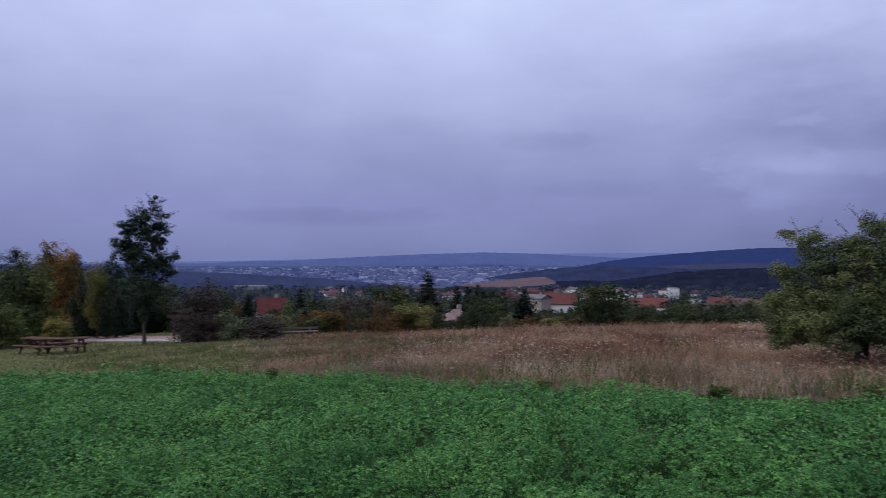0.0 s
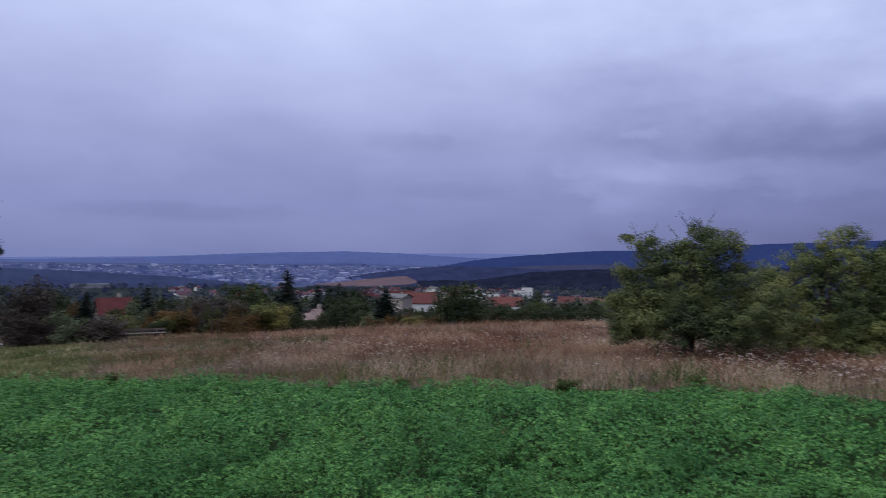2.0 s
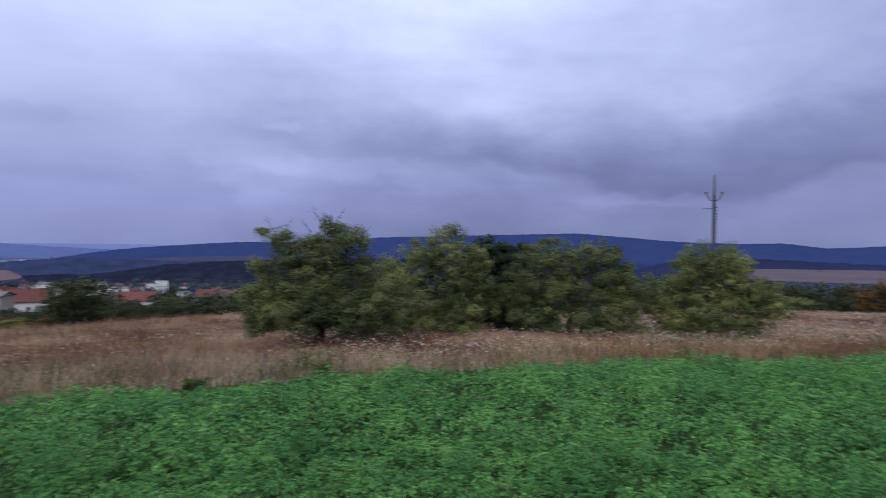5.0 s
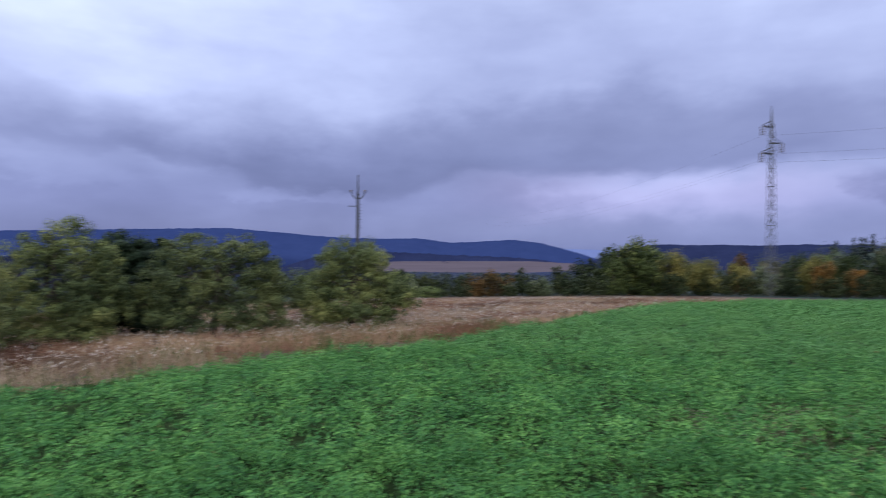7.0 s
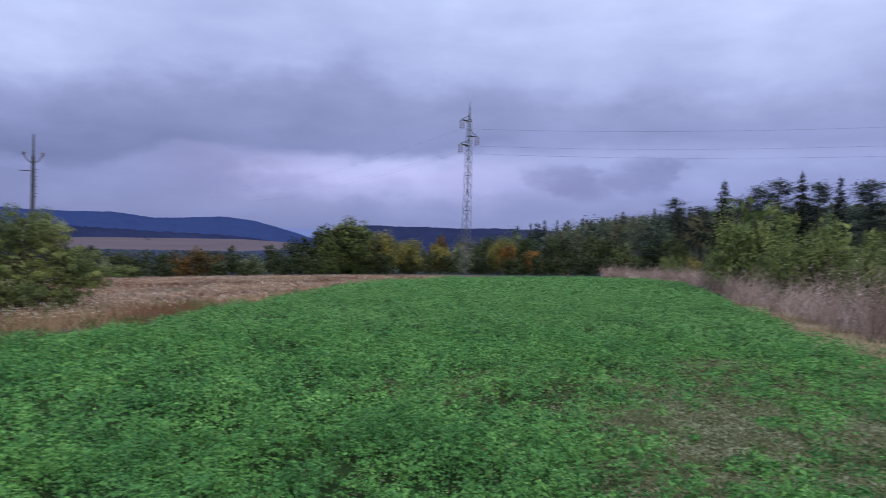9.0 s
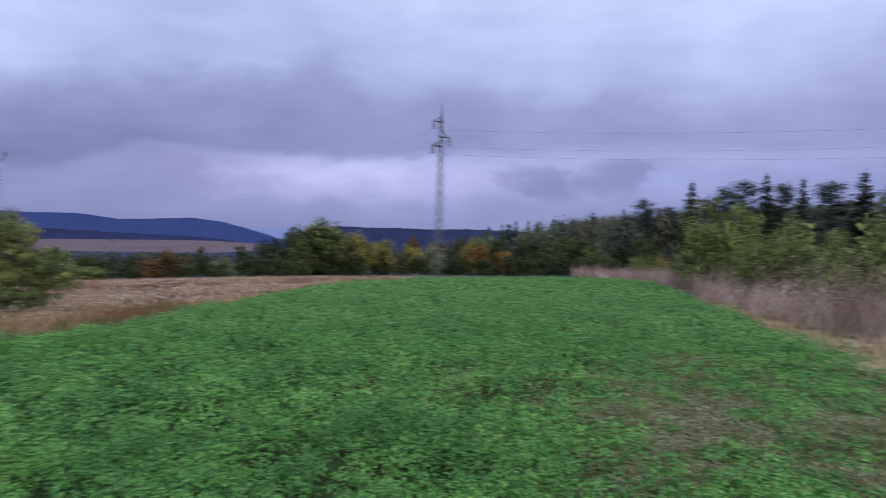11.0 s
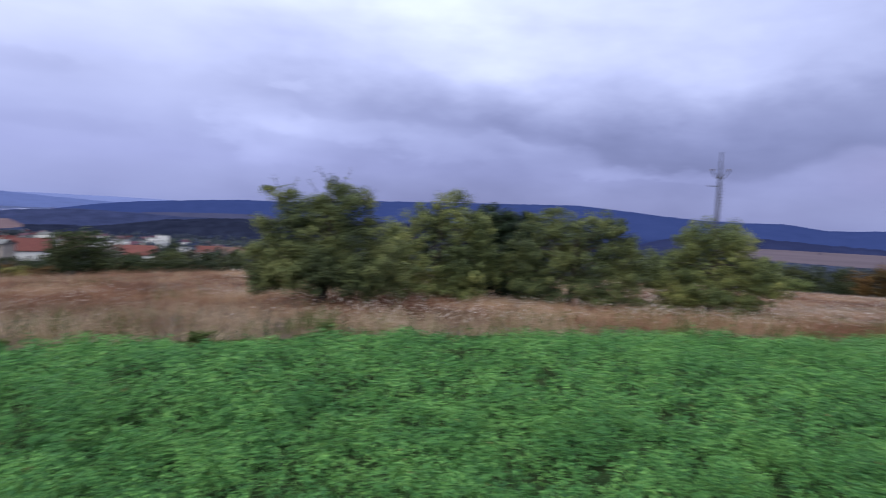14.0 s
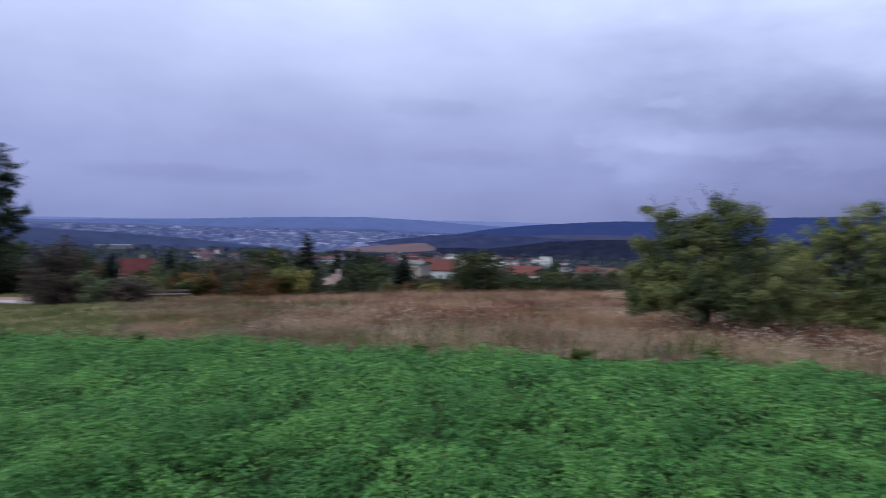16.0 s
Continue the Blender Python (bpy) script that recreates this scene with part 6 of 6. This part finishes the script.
def pylon(az, r):
    """A lattice mast with three short staggered cross arms."""
    top = rise(az, r, 11.3)
    ob = thing("lattice_pylon", spot(az, r, .1), radians(-az + 52), "grey steel lattice power pylon with staggered arms", "pylon")

    def half(z):
        return max(.13, .54 - .24 * min(z / (top * .78), 1) - (max(z - top * .78, 0) / (top * .22)) * .16)
    levels = [0.0]
    while levels[-1] < top - 2.6:
        levels.append(levels[-1] + max(.8, half(levels[-1]) * 2.2))
    levels[-1] = top - 2.4
    for sx in (-1, 1):
        for sy in (-1, 1):
            part("leg", Soup().tube([(sx * half(z), sy * half(z), z) for z in levels], [.05] * len(levels), 4), M_steel, ob)
    for i, (z, z2) in enumerate(zip(levels[:-1], levels[1:])):
        s = Soup()
        a, b = half(z), half(z2)
        for q in range(4):
            c, d = [(-1, -1), (1, -1), (1, 1), (-1, 1)][q], [(1, -1), (1, 1), (-1, 1), (-1, -1)][q]
            if (i + q) % 2:
                c, d = d, c
            s.tube([(c[0] * a, c[1] * a, z), (d[0] * b, d[1] * b, z2)], [.03, .03], 4)
            if i % 3 == 2:
                s.tube([(c[0] * b, c[1] * b, z2), (d[0] * b, d[1] * b, z2)], [.028, .028], 4)
        part("lattice_bay", s, M_steel, ob)
    part("peak", Soup().tube([(0, 0, top - 2.6), (0, 0, top)], [.2, .04], 6), M_steel, ob)
    b = half(top - 2.4)
    part("peak_brace", Soup().tube([(-b, -b, top - 2.4), (0, 0, top - .9), (b, b, top - 2.4)], [.06, .05, .06], 4), M_steel, ob)
    tips = []
    for z, s in ((top - 2.9, -1), (top - 5.0, 1), (top - 6.5, -1)):
        ln = 1.75 if z > top - 5 else 1.95
        arm = part("cross_arm", Soup().tube([(0, -.3, z), (s * ln, 0, z + .15)], [.09, .06], 4).tube([(0, .3, z), (s * ln, 0, z + .15)], [.09, .06], 4).tube([(0, 0, z + .9), (s * ln, 0, z + .2)], [.06, .05], 4), M_dark_metal, ob)
        for q in (-.25, .25):
            pts = [(s * ln, q, z + .1 - .16 * i) for i in range(9)]
            part("insulator", Soup().tube(pts, [.05, .12] * 4 + [.05], 6), M_ceramic, arm)
        tips.append(Vector((s * ln, 0, z - 1.25)))
    return ob, tips


mast, tips = pylon(97.7, 100)


def wire(name, a, b, sag, rad, label):
    k = np.linspace(0, 1, 26)[:, None]
    p = np.array(a) * (1 - k) + np.array(b) * k
    p[:, 2] -= sag * 4 * (k * (1 - k))[:, 0]
    tagged(part(name, Soup().tube(p, np.full(26, rad), 5), M_dark_metal), label, "cable", "overhead wires")


base_m = mast.matrix_basis
for i, tip in enumerate(tips):
    a = base_m @ tip
    far_end = spot(150, 120) + Vector((0, 0, 20.3 + tip.z - tips[0].z))
    wire("overhead_wire", a, far_end, 1.6, .010, "thin dark overhead power wire from the pylon")
    far_end = spot(75, 330) + Vector((0, 0, rise(75, 330, 3.0) + tip.z - tips[0].z))
    wire("overhead_wire", a, far_end, 4.0, .006, "thin dark overhead power wire over the far meadow")


# ---- village ----
def house(az, r, turn, wdt, dep, eave, roof_h, roof_mat, wall_mat, label, hip=False, flat=False, floors=2, lift=0.0, chimney=True):
    at = spot(az, r, .1) + Vector((0, 0, lift))
    ob = thing("house", at, radians(-az + turn), label, "house", "village houses")
    wall = part("wall", Soup().box((-wdt / 2, -dep / 2, -3.0), (wdt / 2, dep / 2, eave)), wall_mat, ob)
    o = .45
    x, y = wdt / 2 + o, dep / 2 + o
    if flat:
        part("roof", Soup().box((-wdt / 2 - .15, -dep / 2 - .15, eave), (wdt / 2 + .15, dep / 2 + .15, eave + .35)), roof_mat, ob)
    else:
        e = wdt / 2 - dep * .42 if hip else x
        z0, t = eave - .12, .22
        v = []
        for dz in (0, -t):
            v += [(-x, -y, z0 + dz), (x, -y, z0 + dz), (x, y, z0 + dz), (-x, y, z0 + dz), (-e, 0, eave + roof_h + dz), (e, 0, eave + roof_h + dz)]
        s = Soup().put(v, [(0, 1, 5, 4), (2, 3, 4, 5), (6, 10, 11, 7), (8, 11, 10, 9), (0, 6, 7, 1), (2, 8, 9, 3), (1, 7, 8, 2), (3, 9, 6, 0)])
        if hip:
            s.f[3].append(np.array([(1, 2, 5), (3, 0, 4)]))
        part("roof", s, roof_mat, ob)
        if not hip:
            g = wdt / 2
            for side in (-1, 1):
                part("gable", Soup().put([(side * (g - .1 * i), yy, zz) for i in (0, 1) for yy, zz in ((-dep / 2, eave - .2), (dep / 2, eave - .2), (0, eave + roof_h - .35))],
                                         [(0, 2, 1), (3, 4, 5), (0, 1, 4), (0, 4, 3)]), wall_mat, ob)
    if chimney and not flat:
        part("chimney", Soup().box((wdt * .18 - .3, .4, eave + roof_h * .4), (wdt * .18 + .3, 1.0, eave + roof_h + .7)), M_wall_beige, ob)
    n = max(2, int(wdt / 3.2))
    for f in range(floors):
        zc = .95 + f * 2.9
        if zc + 1.4 > eave:
            break
        for i in range(n):
            xc = -wdt / 2 + wdt * (i + .5) / n
            win = part("window", Soup().box((xc - .62, -dep / 2 - .05, zc), (xc + .62, -dep / 2 + .04, zc + 1.35)), M_frame, ob)
            part("pane", Soup().box((xc - .52, -dep / 2 - .07, zc + .1), (xc + .52, -dep / 2 - .04, zc + 1.25)), M_glass, win)
    return ob


R_, B_, G_, W_, E_ = M_roof_red, M_roof_brown, M_roof_grey, M_wall_white, M_wall_beige
for spec in (
        (-14.45, 150, 8, 5.8, 7, 2.6, 3.0, M_roof_old, E_, "house with a broad red tiled roof among garden trees"),
        (1.15, 112, 20, 4.2, 3.8, 2.4, 1.5, M_roof_pale, E_, "small garden house with a pale brown hipped roof", True),
        (8.0, 262, -30, 8.5, 8.0, 6.2, 1.2, G_, E_, "tall beige house with a low grey roof"),
        (10.0, 282, 6, 12.5, 9, 4.2, 4.2, R_, W_, "white house with a bright red tiled roof"),
        (17.2, 300, 4, 15, 9, 3.6, 3.6, R_, W_, "long white house with a red tiled roof"),
        (8.3, 330, 10, 11, 9, 5.6, 4.0, M_roof_old, W_, "long white row of houses with a dark red roof"),
        (12.9, 420, -10, 11, 9, 4.5, 3.4, B_, W_, "white house with a red tiled roof"),
        (24.6, 330, 10, 12, 9, 4.2, 3.6, B_, E_, "beige house with a brown tiled roof"),
        (22.8, 360, -8, 13, 9, 4.2, 3.6, R_, W_, "white house with a red tiled roof"),
        (13.7, 560, 12, 13, 11, 8.0, 4.5, B_, E_, "tall beige house with a brown hipped roof", True)):
    house(*spec[:10], hip=len(spec) > 10)
for az, r, wdt, eave, lift in ((18.4, 640, 8, 9.5, 0), (19.1, 650, 9, 12.0, 0), (16.0, 540, 12, 7.5, 0), (14.2, 520, 9, 7, 0), (20.6, 500, 10, 5, 0), (15.2, 500, 8, 6.5, 0)):
    house(az, r, 8, wdt, 10, eave, 0, M_roof_grey, M_wall_white, "white modern flat-roofed apartment house", flat=True, floors=3, lift=lift)
lots = random.Random(77)
for i in range(110):
    az = lots.choice([lots.uniform(-11, 2), lots.uniform(3, 25), lots.uniform(4, 15), lots.uniform(5, 19)])
    r = lots.uniform(560, 1000) if az < 4 or az > 15 else lots.uniform(500, 1120)
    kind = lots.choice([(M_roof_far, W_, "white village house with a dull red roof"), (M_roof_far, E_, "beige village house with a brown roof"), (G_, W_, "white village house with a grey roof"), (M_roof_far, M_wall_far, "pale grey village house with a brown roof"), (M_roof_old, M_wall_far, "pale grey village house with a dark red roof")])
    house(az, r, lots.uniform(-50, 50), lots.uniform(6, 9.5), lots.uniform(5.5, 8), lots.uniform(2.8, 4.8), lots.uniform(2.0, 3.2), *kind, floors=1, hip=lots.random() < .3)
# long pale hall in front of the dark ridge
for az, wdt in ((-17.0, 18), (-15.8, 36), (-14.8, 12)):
    house(az, 1320, 4, wdt, 14, 4, 0, M_wall_far, M_wall_far, "long low haze-grey hall with a flat roof", flat=True, floors=1, lift=7)


# ---- the city in the valley ----
def city():
    gen = np.random.default_rng(601)
    s = Soup()
    n = 12000
    a, r, x, y = polar_points(gen, n, -24, 14, 2000, 3800)
    dens = fbm(a * .35, r * .003, 71)
    ok = (dens + gen.uniform(-.2, .2, n) > .44) & ((a < 5) | (r > 2850))
    for ai, ri, xi, yi in zip(a[ok], r[ok], x[ok], y[ok]):
        z = float(ground_polar(ai, ri))
        w_, d_, h_ = gen.uniform(5, 10), gen.uniform(5, 9), gen.uniform(2.5, 5)
        u = gen.uniform()
        if u < .018:
            w_, d_, h_ = gen.uniform(20, 40), 11, gen.uniform(10, 17)
        elif u < .04:
            w_, d_, h_ = gen.uniform(25, 60), 20, gen.uniform(5, 7)
        s.box((-w_ / 2, -d_ / 2, -8), (w_ / 2, d_ / 2, h_), gen.uniform(-.5, .5), (xi, yi, z))
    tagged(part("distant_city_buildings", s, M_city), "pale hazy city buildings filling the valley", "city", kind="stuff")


city()
